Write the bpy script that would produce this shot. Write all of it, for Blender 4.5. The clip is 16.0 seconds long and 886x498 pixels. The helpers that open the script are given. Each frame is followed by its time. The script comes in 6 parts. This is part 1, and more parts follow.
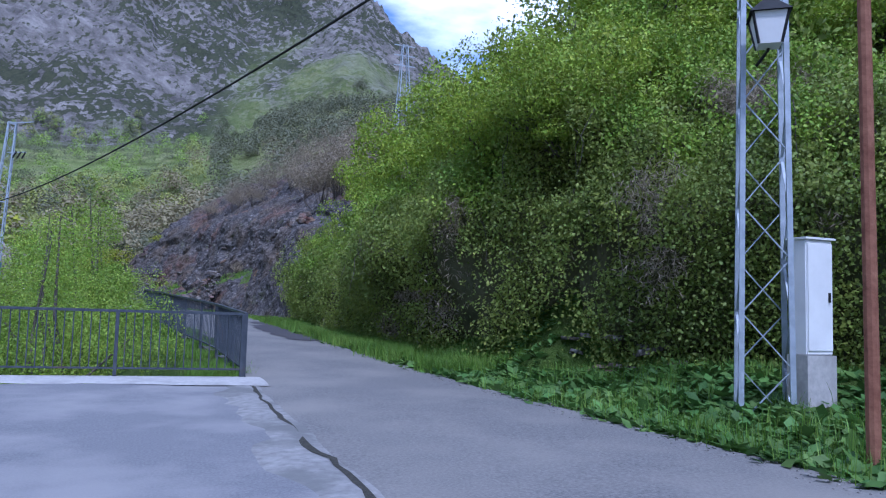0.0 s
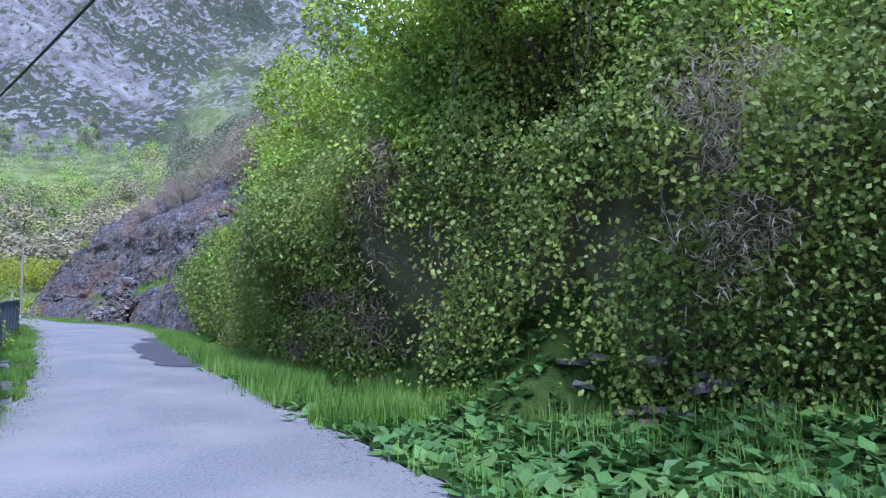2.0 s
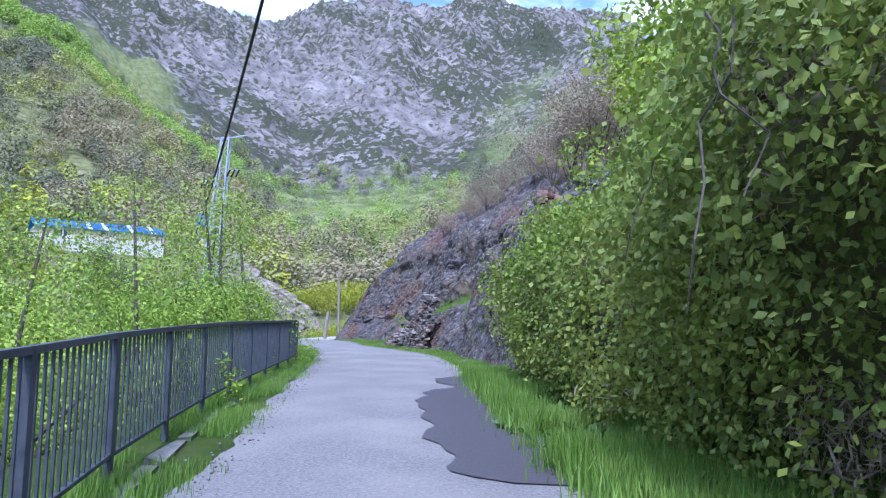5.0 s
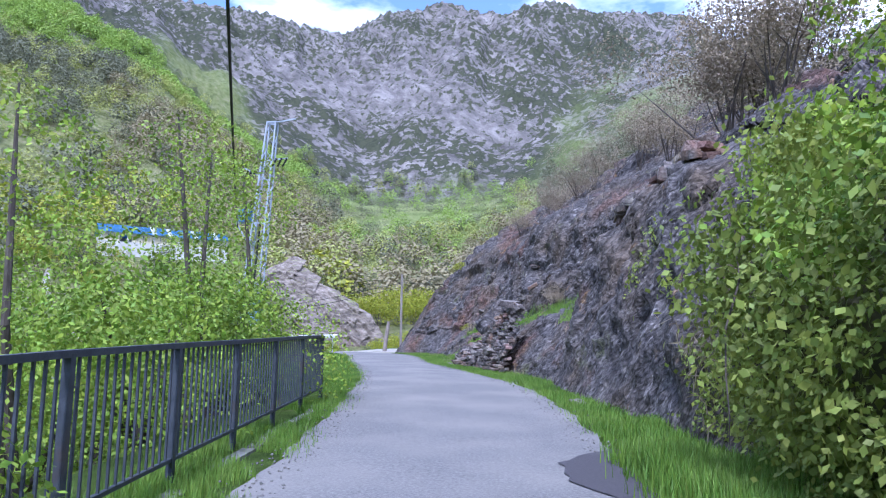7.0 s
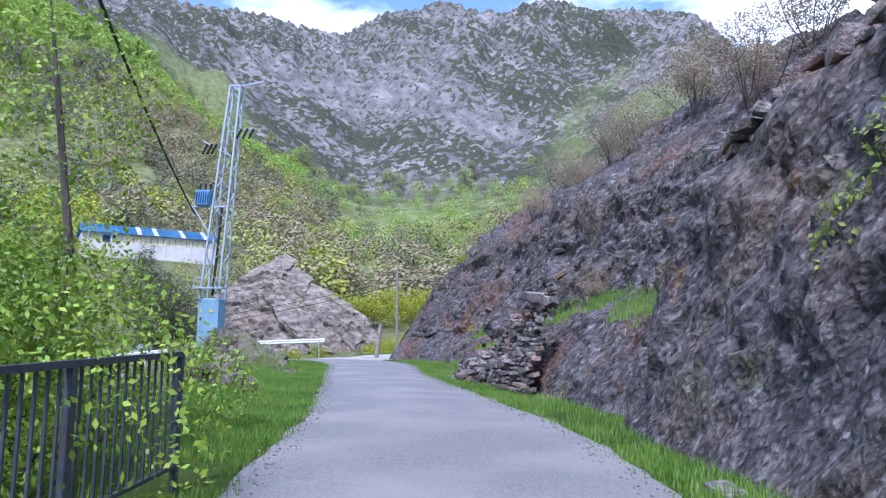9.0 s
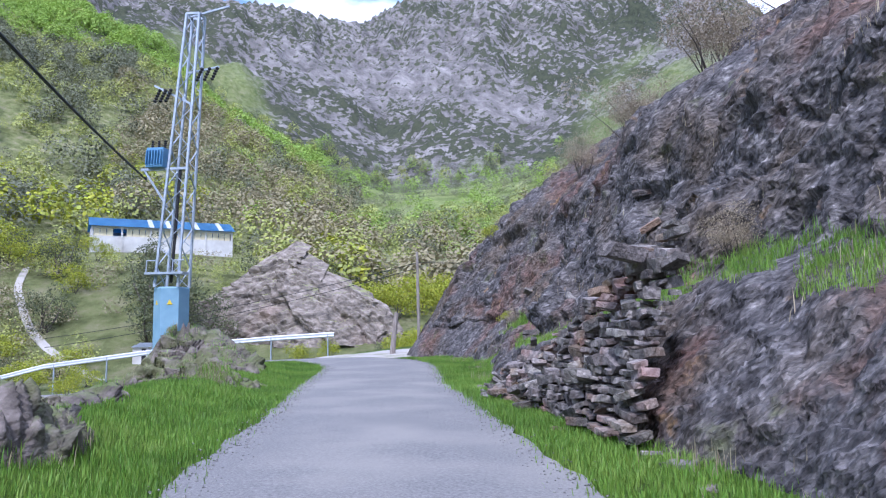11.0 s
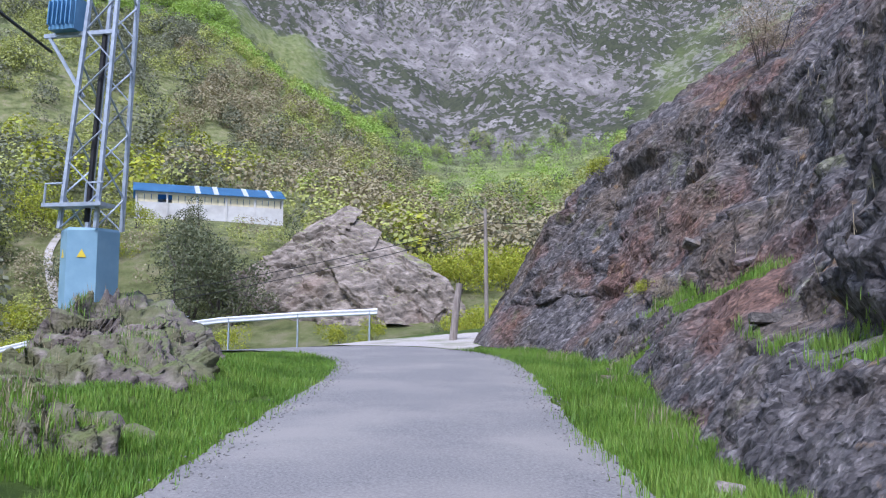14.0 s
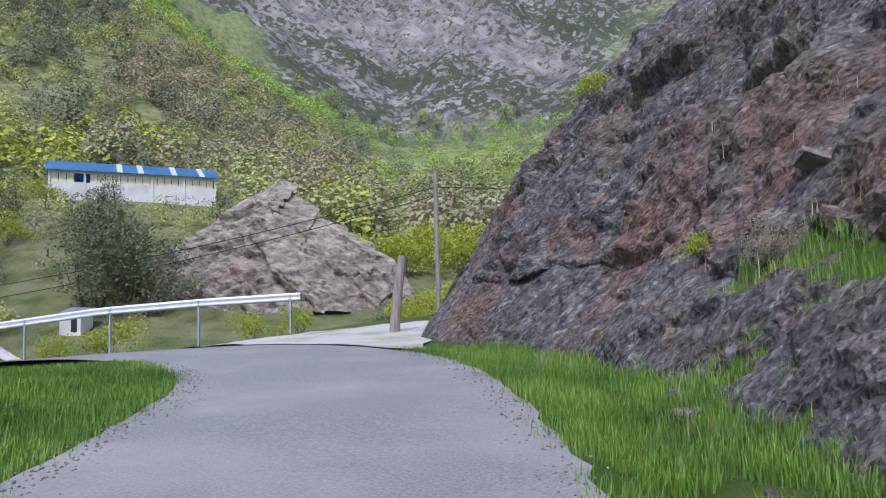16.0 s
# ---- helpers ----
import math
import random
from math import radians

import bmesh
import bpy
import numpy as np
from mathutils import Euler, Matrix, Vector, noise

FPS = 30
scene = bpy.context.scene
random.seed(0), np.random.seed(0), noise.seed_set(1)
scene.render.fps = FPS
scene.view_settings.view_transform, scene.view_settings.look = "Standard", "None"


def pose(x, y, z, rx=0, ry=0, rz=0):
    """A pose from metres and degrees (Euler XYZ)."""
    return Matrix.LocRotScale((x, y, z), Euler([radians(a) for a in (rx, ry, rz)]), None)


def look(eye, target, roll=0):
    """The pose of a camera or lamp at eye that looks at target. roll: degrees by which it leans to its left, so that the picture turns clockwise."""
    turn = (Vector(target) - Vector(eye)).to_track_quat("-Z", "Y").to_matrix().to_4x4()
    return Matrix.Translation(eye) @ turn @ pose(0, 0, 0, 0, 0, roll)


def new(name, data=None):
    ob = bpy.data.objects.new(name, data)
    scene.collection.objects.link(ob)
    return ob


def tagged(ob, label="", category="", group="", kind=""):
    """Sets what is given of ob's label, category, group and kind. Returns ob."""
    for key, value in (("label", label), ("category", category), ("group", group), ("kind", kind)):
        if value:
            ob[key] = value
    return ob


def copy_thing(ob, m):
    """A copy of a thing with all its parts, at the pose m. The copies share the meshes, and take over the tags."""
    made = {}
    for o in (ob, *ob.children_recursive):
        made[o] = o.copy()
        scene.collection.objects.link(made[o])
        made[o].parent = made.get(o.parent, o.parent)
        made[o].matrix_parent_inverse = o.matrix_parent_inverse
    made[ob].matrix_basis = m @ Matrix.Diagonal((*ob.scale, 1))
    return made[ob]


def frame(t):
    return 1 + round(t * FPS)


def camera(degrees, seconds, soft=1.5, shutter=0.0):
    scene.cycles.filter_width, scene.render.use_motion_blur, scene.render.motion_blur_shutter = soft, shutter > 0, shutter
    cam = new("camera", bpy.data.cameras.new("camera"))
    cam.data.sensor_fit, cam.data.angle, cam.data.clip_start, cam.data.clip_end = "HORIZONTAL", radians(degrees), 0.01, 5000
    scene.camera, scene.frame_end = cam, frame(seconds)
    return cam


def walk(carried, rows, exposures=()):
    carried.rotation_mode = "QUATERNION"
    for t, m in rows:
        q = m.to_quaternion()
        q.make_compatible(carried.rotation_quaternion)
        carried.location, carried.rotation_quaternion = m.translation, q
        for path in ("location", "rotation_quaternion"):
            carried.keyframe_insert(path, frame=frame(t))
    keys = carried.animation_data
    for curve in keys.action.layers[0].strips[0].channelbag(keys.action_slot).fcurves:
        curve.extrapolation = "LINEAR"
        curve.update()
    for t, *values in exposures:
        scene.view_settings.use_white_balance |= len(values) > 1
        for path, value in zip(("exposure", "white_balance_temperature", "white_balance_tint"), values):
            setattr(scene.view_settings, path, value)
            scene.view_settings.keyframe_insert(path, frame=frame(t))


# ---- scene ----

# ---------------------------------------------------------------- camera
PATH = [  # seconds, x, y, z, yaw to the left, pitch up, roll
    (0, -2.619, -22.996, 0.984, -21.31, 4.39, 1.59),
    (0.3, -2.136, -22.329, 1.03, -25.46, 4.95, 3.27),
    (0.5, -1.825, -21.87, 1.041, -27.48, 4.55, 3.08),
    (0.8, -1.347, -21.197, 1.043, -28.67, 5.36, 2.57),
    (1, -1.014, -20.735, 1.039, -28.78, 4.81, 2.61),
    (1.2, -0.721, -20.244, 1.025, -29.37, 4.79, 2.09),
    (1.5, -0.348, -19.43, 0.996, -27.36, 5.3, 1.11),
    (2, 0.138, -17.775, 0.965, -23.73, 4.99, 0.39),
    (2.5, 0.499, -16.011, 0.962, -19.08, 4.9, -1.29),
    (3, 0.682, -14.193, 0.951, -14.03, 5.44, -0.84),
    (3.5, 0.804, -12.686, 0.957, -9.08, 5.62, -1.13),
    (4, 0.771, -11.316, 0.969, -5.01, 6.13, -0.45),
    (4.5, 0.733, -10.112, 0.994, -2.55, 6.42, -0.01),
    (4.7, 0.706, -9.645, 1.011, -1.79, 6.42, 0.33),
    (6.8, 0.1, -2.295, 1.272, 3.82, 7.1, 1.12),
    (7, 0.118, -1.729, 1.274, 4.39, 7.11, 1.36),
    (7.5, -0, -0, 1.349, 4.83, 7.01, 1.04),
    (8, -0.145, 1.841, 1.386, 4.68, 7.25, 0.72),
    (8.2, -0.23, 2.571, 1.398, 4.48, 7.15, 0.92),
    (10.3, -0.444, 10.335, 1.52, 4.8, 7.43, 0.19),
    (10.5, -0.552, 11.248, 1.544, 5.33, 7.15, 0.2),
    (11, -0.82, 13.528, 1.597, 6.65, 6.32, -0.82),
    (11.5, -1.156, 15.637, 1.62, 8.06, 6.41, -0.81),
    (12, -1.523, 17.728, 1.649, 9.54, 5.88, -0.63),
    (12.5, -1.898, 19.63, 1.645, 10.68, 5.58, -0.15),
    (13, -2.274, 21.441, 1.655, 11.34, 5.19, 0.28),
    (13.5, -2.658, 23.183, 1.639, 11.64, 4.91, 0.66),
    (14, -2.973, 24.816, 1.607, 11.44, 4.62, 0.3),
    (14.5, -3.273, 26.43, 1.578, 11.05, 4.41, -0.03),
    (15, -3.58, 28.341, 1.577, 10.02, 4.02, -0.23),
    (15.5, -3.843, 30.264, 1.52, 8.61, 3.82, -0.5),
    (16, -4.064, 32.199, 1.482, 7.53, 3.44, -0.79),
]


def car_pose(x, y, z, yaw, pitch, roll):
    return Matrix.Translation((x, y, z)) @ Matrix.Rotation(radians(yaw), 4, "Z") @ Matrix.Rotation(radians(90 + pitch), 4, "X") @ Matrix.Rotation(radians(roll), 4, "Z")


cam = camera(62.3, 16.0, soft=1.2)
walk(cam, [(r[0], car_pose(*r[1:])) for r in PATH], exposures=[(0.0, 0.12, 4700, 23), (1.0, 0.58, 4700, 23), (2.5, 1.02, 4730, 23), (4.5, 1.06, 4840, 24), (8.0, 0.9, 5000, 24), (12.0, 0.88, 5260, 22), (14.0, 0.78, 5420, 22), (16.0, 0.58, 5480, 20)])

# ---------------------------------------------------------------- light
SUN_EL, SUN_AZ = radians(54), radians(188)  # azimuth clockwise from +y
world = bpy.data.worlds.new("sky")
scene.world = world
world.use_nodes = True
wn = world.node_tree
for n in list(wn.nodes):
    wn.nodes.remove(n)
w_out = wn.nodes.new("ShaderNodeOutputWorld")
w_bg = wn.nodes.new("ShaderNodeBackground")
w_sky = wn.nodes.new("ShaderNodeTexSky")
w_sky.sky_type = "NISHITA"
w_sky.sun_disc = False
w_sky.sun_elevation, w_sky.sun_rotation = SUN_EL, SUN_AZ
w_sky.dust_density, w_sky.air_density = 1.0, 1.0
w_bg.inputs["Strength"].default_value = 0.15
w_tc = wn.nodes.new("ShaderNodeTexCoord")
w_map = wn.nodes.new("ShaderNodeMapping")
w_map.inputs["Scale"].default_value = (1.0, 1.0, 2.6)
w_cl = wn.nodes.new("ShaderNodeTexNoise")
w_cl.inputs["Scale"].default_value, w_cl.inputs["Detail"].default_value, w_cl.inputs["Roughness"].default_value = 3.2, 9, 0.55
w_rp = wn.nodes.new("ShaderNodeMapRange")
w_rp.inputs[1].default_value, w_rp.inputs[2].default_value = 0.46, 0.64
w_mx = wn.nodes.new("ShaderNodeMix")
w_mx.data_type = "RGBA"
w_mx.inputs[7].default_value = (9.0, 9.2, 9.6, 1)
wn.links.new(w_tc.outputs["Generated"], w_map.inputs[0])
wn.links.new(w_map.outputs[0], w_cl.inputs["Vector"])
wn.links.new(w_cl.outputs["Fac"], w_rp.inputs[0])
wn.links.new(w_rp.outputs[0], w_mx.inputs[0])
wn.links.new(w_sky.outputs[0], w_mx.inputs[6])
wn.links.new(w_mx.outputs[2], w_bg.inputs["Color"])
wn.links.new(w_bg.outputs[0], w_out.inputs["Surface"])
sun_data = bpy.data.lights.new("sun", "SUN")
sun_data.energy, sun_data.angle, sun_data.color = 2.4, radians(6), (1.0, 0.95, 0.88)
sun = new("sun", sun_data)
sun.matrix_world = look((0, 0, 60), (-math.sin(SUN_AZ) * math.cos(SUN_EL), -math.cos(SUN_AZ) * math.cos(SUN_EL), 60 - math.sin(SUN_EL)))

# ---------------------------------------------------------------- materials


def material(name, colors, scale=4.0, detail=8.0, rough=0.9, bump=0.3, bump_scale=None, metallic=0.0, random_amount=0.0, island=0.0, stops=None, distort=0.0, second=None, stretch=(1, 1, 1), specular=0.3, bump_distance=0.03):
    """Procedural surface: a noise ramp over the colours, a second larger variation, bump, and variation from piece to piece."""
    m = bpy.data.materials.new(name)
    m.use_nodes = True
    nt = m.node_tree
    b = nt.nodes["Principled BSDF"]
    b.inputs["Roughness"].default_value = rough
    b.inputs["Metallic"].default_value = metallic
    b.inputs["Specular IOR Level"].default_value = specular
    geo = nt.nodes.new("ShaderNodeNewGeometry")
    mp = nt.nodes.new("ShaderNodeMapping")
    mp.inputs["Scale"].default_value = stretch
    nt.links.new(geo.outputs["Position"], mp.inputs["Vector"])
    no = nt.nodes.new("ShaderNodeTexNoise")
    no.inputs["Scale"].default_value, no.inputs["Detail"].default_value, no.inputs["Roughness"].default_value = scale, detail, 0.62
    no.inputs["Distortion"].default_value = distort
    nt.links.new(mp.outputs[0], no.inputs["Vector"])
    ramp = nt.nodes.new("ShaderNodeValToRGB")
    el = ramp.color_ramp.elements
    while len(el) < len(colors):
        el.new(0.5)
    for i, c in enumerate(colors):
        el[i].position = stops[i] if stops else 0.3 + 0.4 * i / max(1, len(colors) - 1)
        el[i].color = (*c, 1)
    nt.links.new(no.outputs["Fac"], ramp.inputs[0])
    col = ramp.outputs[0]
    if second:  # (colour, scale, low, high, amount)
        n2 = nt.nodes.new("ShaderNodeTexNoise")
        n2.inputs["Scale"].default_value, n2.inputs["Detail"].default_value = second[1], 5
        nt.links.new(geo.outputs["Position"], n2.inputs["Vector"])
        mr = nt.nodes.new("ShaderNodeMapRange")
        mr.inputs[1].default_value, mr.inputs[2].default_value, mr.inputs[4].default_value = second[2], second[3], second[4]
        nt.links.new(n2.outputs["Fac"], mr.inputs[0])
        mx = nt.nodes.new("ShaderNodeMix")
        mx.data_type = "RGBA"
        nt.links.new(mr.outputs[0], mx.inputs[0])
        nt.links.new(col, mx.inputs[6])
        mx.inputs[7].default_value = (*second[0], 1)
        col = mx.outputs[2]
    if random_amount or island:
        hs = nt.nodes.new("ShaderNodeHueSaturation")
        src = nt.nodes.new("ShaderNodeObjectInfo").outputs["Random"] if random_amount else geo.outputs["Random Per Island"]
        amt = random_amount or island
        v = nt.nodes.new("ShaderNodeMapRange")
        v.inputs[3].default_value, v.inputs[4].default_value = 1 - amt, 1 + amt
        nt.links.new(src, v.inputs[0])
        nt.links.new(v.outputs[0], hs.inputs["Value"])
        h = nt.nodes.new("ShaderNodeMapRange")
        h.inputs[3].default_value, h.inputs[4].default_value = 0.5 - amt * 0.05, 0.5 + amt * 0.05
        mul = nt.nodes.new("ShaderNodeMath")
        mul.operation = "MULTIPLY"
        mul.inputs[1].default_value = 7.31
        fr = nt.nodes.new("ShaderNodeMath")
        fr.operation = "FRACT"
        nt.links.new(src, mul.inputs[0])
        nt.links.new(mul.outputs[0], fr.inputs[0])
        nt.links.new(fr.outputs[0], h.inputs[0])
        nt.links.new(h.outputs[0], hs.inputs["Hue"])
        nt.links.new(col, hs.inputs["Color"])
        col = hs.outputs[0]
    nt.links.new(col, b.inputs["Base Color"])
    if bump:
        nb = nt.nodes.new("ShaderNodeTexNoise")
        nb.inputs["Scale"].default_value, nb.inputs["Detail"].default_value = bump_scale or scale * 4, 8
        nt.links.new(mp.outputs[0], nb.inputs["Vector"])
        bp = nt.nodes.new("ShaderNodeBump")
        bp.inputs["Strength"].default_value, bp.inputs["Distance"].default_value = bump, bump_distance
        nt.links.new(nb.outputs["Fac"], bp.inputs["Height"])
        nt.links.new(bp.outputs[0], b.inputs["Normal"])
    return m


def leaf_material(name, colors, island=0.35, scale=0.6, translucent=0.25):
    m = material(name, colors, scale=scale, detail=4, rough=0.55, bump=0, island=island, specular=0.35)
    nt = m.node_tree
    b = nt.nodes["Principled BSDF"]
    tr = nt.nodes.new("ShaderNodeBsdfTranslucent")
    nt.links.new(b.inputs["Base Color"].links[0].from_socket, tr.inputs["Color"])
    mix = nt.nodes.new("ShaderNodeMixShader")
    mix.inputs[0].default_value = translucent
    nt.links.new(b.outputs[0], mix.inputs[1])
    nt.links.new(tr.outputs[0], mix.inputs[2])
    nt.links.new(mix.outputs[0], nt.nodes["Material Output"].inputs["Surface"])
    return m


ASPHALT = material("asphalt", [(0.10, 0.097, 0.092), (0.172, 0.166, 0.156), (0.25, 0.242, 0.226)], scale=38, detail=12, rough=0.93, bump=0.4, bump_scale=120, second=((0.25, 0.235, 0.208), 0.6, 0.42, 0.7, 0.8), bump_distance=0.006)
OLD_ASPHALT = material("old_asphalt", [(0.14, 0.14, 0.15), (0.24, 0.24, 0.24)], scale=45, rough=0.9, bump=0.3, bump_scale=160, second=((0.30, 0.29, 0.28), 0.8, 0.45, 0.65, 0.8), bump_distance=0.006)
CONCRETE = material("concrete", [(0.36, 0.35, 0.33), (0.50, 0.48, 0.45)], scale=14, rough=0.9, bump=0.2, second=((0.27, 0.26, 0.24), 2.0, 0.5, 0.7, 0.8), bump_distance=0.008)
OLD_CONCRETE = material("old_concrete", [(0.19, 0.185, 0.175), (0.34, 0.33, 0.31)], scale=9, detail=12, rough=0.95, bump=0.5, second=((0.15, 0.15, 0.14), 1.5, 0.48, 0.62, 0.8), bump_distance=0.012)
SOIL_AND_SHADE = material("soil_and_leaf_shade", [(0.06, 0.066, 0.03), (0.13, 0.125, 0.062)], scale=3, rough=1, bump=0.6)
TURF = material("turf", [(0.05, 0.085, 0.02), (0.10, 0.16, 0.035), (0.15, 0.17, 0.06)], scale=2.5, rough=1, bump=0.7, bump_scale=25)


def slate_material():
    """Shaly rock: broken shards along dipping beds, red-brown and ochre stained zones, pale dusty fragments."""
    m = material("slate", [(0.036, 0.033, 0.033), (0.075, 0.069, 0.068), (0.12, 0.11, 0.106), (0.235, 0.218, 0.205)], stops=(0.34, 0.45, 0.57, 0.70), scale=3.6, detail=15, rough=0.88, bump=1.0, bump_scale=13,
                 second=((0.12, 0.09, 0.062), 0.5, 0.46, 0.66, 0.7), bump_distance=0.05)
    nt = m.node_tree
    b = nt.nodes["Principled BSDF"]
    mp = [n for n in nt.nodes if n.type == "MAPPING"][0]
    geo = [n for n in nt.nodes if n.type == "NEW_GEOMETRY"][0]
    mp.vector_type = "TEXTURE"
    mp.inputs["Rotation"].default_value = (radians(36), radians(-12), 0)
    mp.inputs["Scale"].default_value = (1.0, 0.55, 1.1)
    col = b.inputs["Base Color"].links[0].from_socket

    def node(kind, **sockets):
        n = nt.nodes.new(kind)
        for k, v in sockets.items():
            n.inputs[k].default_value = v
        return n

    def blend(fac, a, colour):
        x = nt.nodes.new("ShaderNodeMix")
        x.data_type = "RGBA"
        nt.links.new(fac, x.inputs[0])
        nt.links.new(a, x.inputs[6])
        x.inputs[7].default_value = (*colour, 1)
        return x.outputs[2]

    def zone(scale, lo, hi, top, detail=6):
        n = node("ShaderNodeTexNoise", Scale=scale, Detail=detail, Roughness=0.65)
        nt.links.new(geo.outputs["Position"], n.inputs["Vector"])
        r = nt.nodes.new("ShaderNodeMapRange")
        r.inputs[1].default_value, r.inputs[2].default_value, r.inputs[4].default_value = lo, hi, top
        nt.links.new(n.outputs["Fac"], r.inputs[0])
        return r.outputs[0]

    col = blend(zone(0.27, 0.53, 0.64, 0.6), col, (0.15, 0.075, 0.053))
    col = blend(zone(1.1, 0.62, 0.70, 0.7), col, (0.22, 0.13, 0.05))
    col = blend(zone(0.8, 0.60, 0.68, 0.6, 9), col, (0.11, 0.12, 0.05))
    # every shard a shade of its own
    for sc, amt in ((5.0, 0.34), (13.0, 0.42)):
        v = node("ShaderNodeTexVoronoi", Scale=sc)
        nt.links.new(mp.outputs[0], v.inputs["Vector"])
        sp = nt.nodes.new("ShaderNodeSeparateColor")
        nt.links.new(v.outputs["Color"], sp.inputs[0])
        r = nt.nodes.new("ShaderNodeMapRange")
        r.inputs[3].default_value, r.inputs[4].default_value = 1 - amt, 1 + amt
        nt.links.new(sp.outputs[0], r.inputs[0])
        h = nt.nodes.new("ShaderNodeHueSaturation")
        nt.links.new(r.outputs[0], h.inputs["Value"])
        nt.links.new(col, h.inputs["Color"])
        col = h.outputs[0]
    nt.links.new(col, b.inputs["Base Color"])
    old = b.inputs["Normal"].links[0].from_node
    v = node("ShaderNodeTexVoronoi", Scale=9.0)
    nt.links.new(mp.outputs[0], v.inputs["Vector"])
    bp = node("ShaderNodeBump", Strength=0.8, Distance=0.05)
    nt.links.new(v.outputs["Distance"], bp.inputs["Height"])
    nt.links.new(old.outputs[0], bp.inputs["Normal"])
    nt.links.new(bp.outputs[0], b.inputs["Normal"])
    return m


SLATE = slate_material()
STONE = material("stone", [(0.065, 0.058, 0.053), (0.16, 0.142, 0.127), (0.33, 0.295, 0.26)], scale=9, detail=12, rough=0.9, bump=1.0, bump_scale=22, bump_distance=0.05, random_amount=0.5, second=((0.24, 0.14, 0.09), 0.9, 0.5, 0.64, 0.7))
STEEL = material("galvanised_steel", [(0.30, 0.34, 0.38), (0.46, 0.50, 0.55)], scale=6, rough=0.5, bump=0.05, metallic=0.35)
RAIL_STEEL = material("guardrail_steel", [(0.55, 0.56, 0.57), (0.70, 0.71, 0.71)], scale=3, rough=0.45, bump=0.05, metallic=0.3)
BOX_BLUE = material("blue_grey_paint", [(0.17, 0.30, 0.38), (0.24, 0.38, 0.46)], scale=1.5, rough=0.55, bump=0.05)
TRAFO_BLUE = material("transformer_blue", [(0.10, 0.24, 0.40), (0.16, 0.32, 0.48)], scale=3, rough=0.5, bump=0.05)
FENCE_PAINT = material("dark_fence_paint", [(0.035, 0.042, 0.055), (0.075, 0.085, 0.10)], scale=8, rough=0.5, bump=0.1, second=((0.10, 0.06, 0.04), 3, 0.6, 0.75, 0.6))
WHITE_WALL = material("white_render_wall", [(0.50, 0.48, 0.44), (0.64, 0.62, 0.57)], scale=0.6, rough=0.9, bump=0.1, second=((0.30, 0.27, 0.23), 0.25, 0.5, 0.7, 0.6))
BLUE_ROOF = material("blue_sheet_roof", [(0.05, 0.17, 0.34), (0.09, 0.25, 0.42)], scale=0.5, rough=0.5, bump=0.05)
WOOD = material("weathered_wood", [(0.16, 0.13, 0.11), (0.33, 0.29, 0.25)], scale=4, rough=0.9, bump=0.4, stretch=(4, 4, 0.5))
BARK = material("bark", [(0.05, 0.04, 0.033), (0.14, 0.12, 0.10)], scale=8, rough=1, bump=0.6, stretch=(1, 1, 0.3))
BLACK_RUBBER = material("black_cable", [(0.012, 0.012, 0.012), (0.025, 0.025, 0.025)], scale=10, rough=0.6, bump=0)
WHITE_PAINT = material("white_paint", [(0.68, 0.68, 0.67), (0.80, 0.80, 0.79)], scale=2, rough=0.5, bump=0.03)
RUST = material("rusty_steel", [(0.16, 0.06, 0.035), (0.32, 0.15, 0.09)], scale=6, rough=0.8, bump=0.3)
LEAF = leaf_material("ivy_leaves", [(0.125, 0.17, 0.032), (0.235, 0.295, 0.052), (0.34, 0.39, 0.072)], island=0.28, translucent=0.35)
LEAF_BRIGHT = leaf_material("bright_leaves", [(0.13, 0.21, 0.024), (0.24, 0.35, 0.035), (0.35, 0.45, 0.055)])
LEAF_DARK = leaf_material("dark_leaves", [(0.065, 0.078, 0.036), (0.115, 0.13, 0.06), (0.17, 0.175, 0.085)])
LEAF_LIME = leaf_material("lime_leaves", [(0.15, 0.23, 0.02), (0.27, 0.36, 0.03), (0.38, 0.47, 0.05)])
FAR_BRIGHT = leaf_material("beech_leaves", [(0.22, 0.34, 0.05), (0.36, 0.48, 0.08)], island=0.1, scale=0.12)
FAR_GREEN = leaf_material("spring_leaves", [(0.27, 0.30, 0.07), (0.44, 0.46, 0.12)], island=0.1, scale=0.12)
FAR_DARK = leaf_material("evergreen_leaves", [(0.12, 0.13, 0.075), (0.22, 0.225, 0.13)], island=0.1, scale=0.12)
LEAF_YELLOW = leaf_material("broom_leaves", [(0.24, 0.27, 0.02), (0.38, 0.40, 0.03)])
LEAF_BARE = leaf_material("bare_twig_leaves", [(0.21, 0.17, 0.115), (0.38, 0.315, 0.205)], island=0.18, translucent=0.2)
FAR_BROWN = leaf_material("budding_twigs", [(0.22, 0.185, 0.10), (0.36, 0.315, 0.17)], island=0.1, scale=0.12, translucent=0.2)
GRASS = leaf_material("grass_blades", [(0.09, 0.17, 0.022), (0.16, 0.28, 0.035), (0.23, 0.34, 0.06)], island=0.3, translucent=0.35)
DRY = leaf_material("dry_grass", [(0.26, 0.21, 0.12), (0.42, 0.36, 0.23)], island=0.3)

# ---------------------------------------------------------------- numeric helpers
RNG = np.random.default_rng(7)


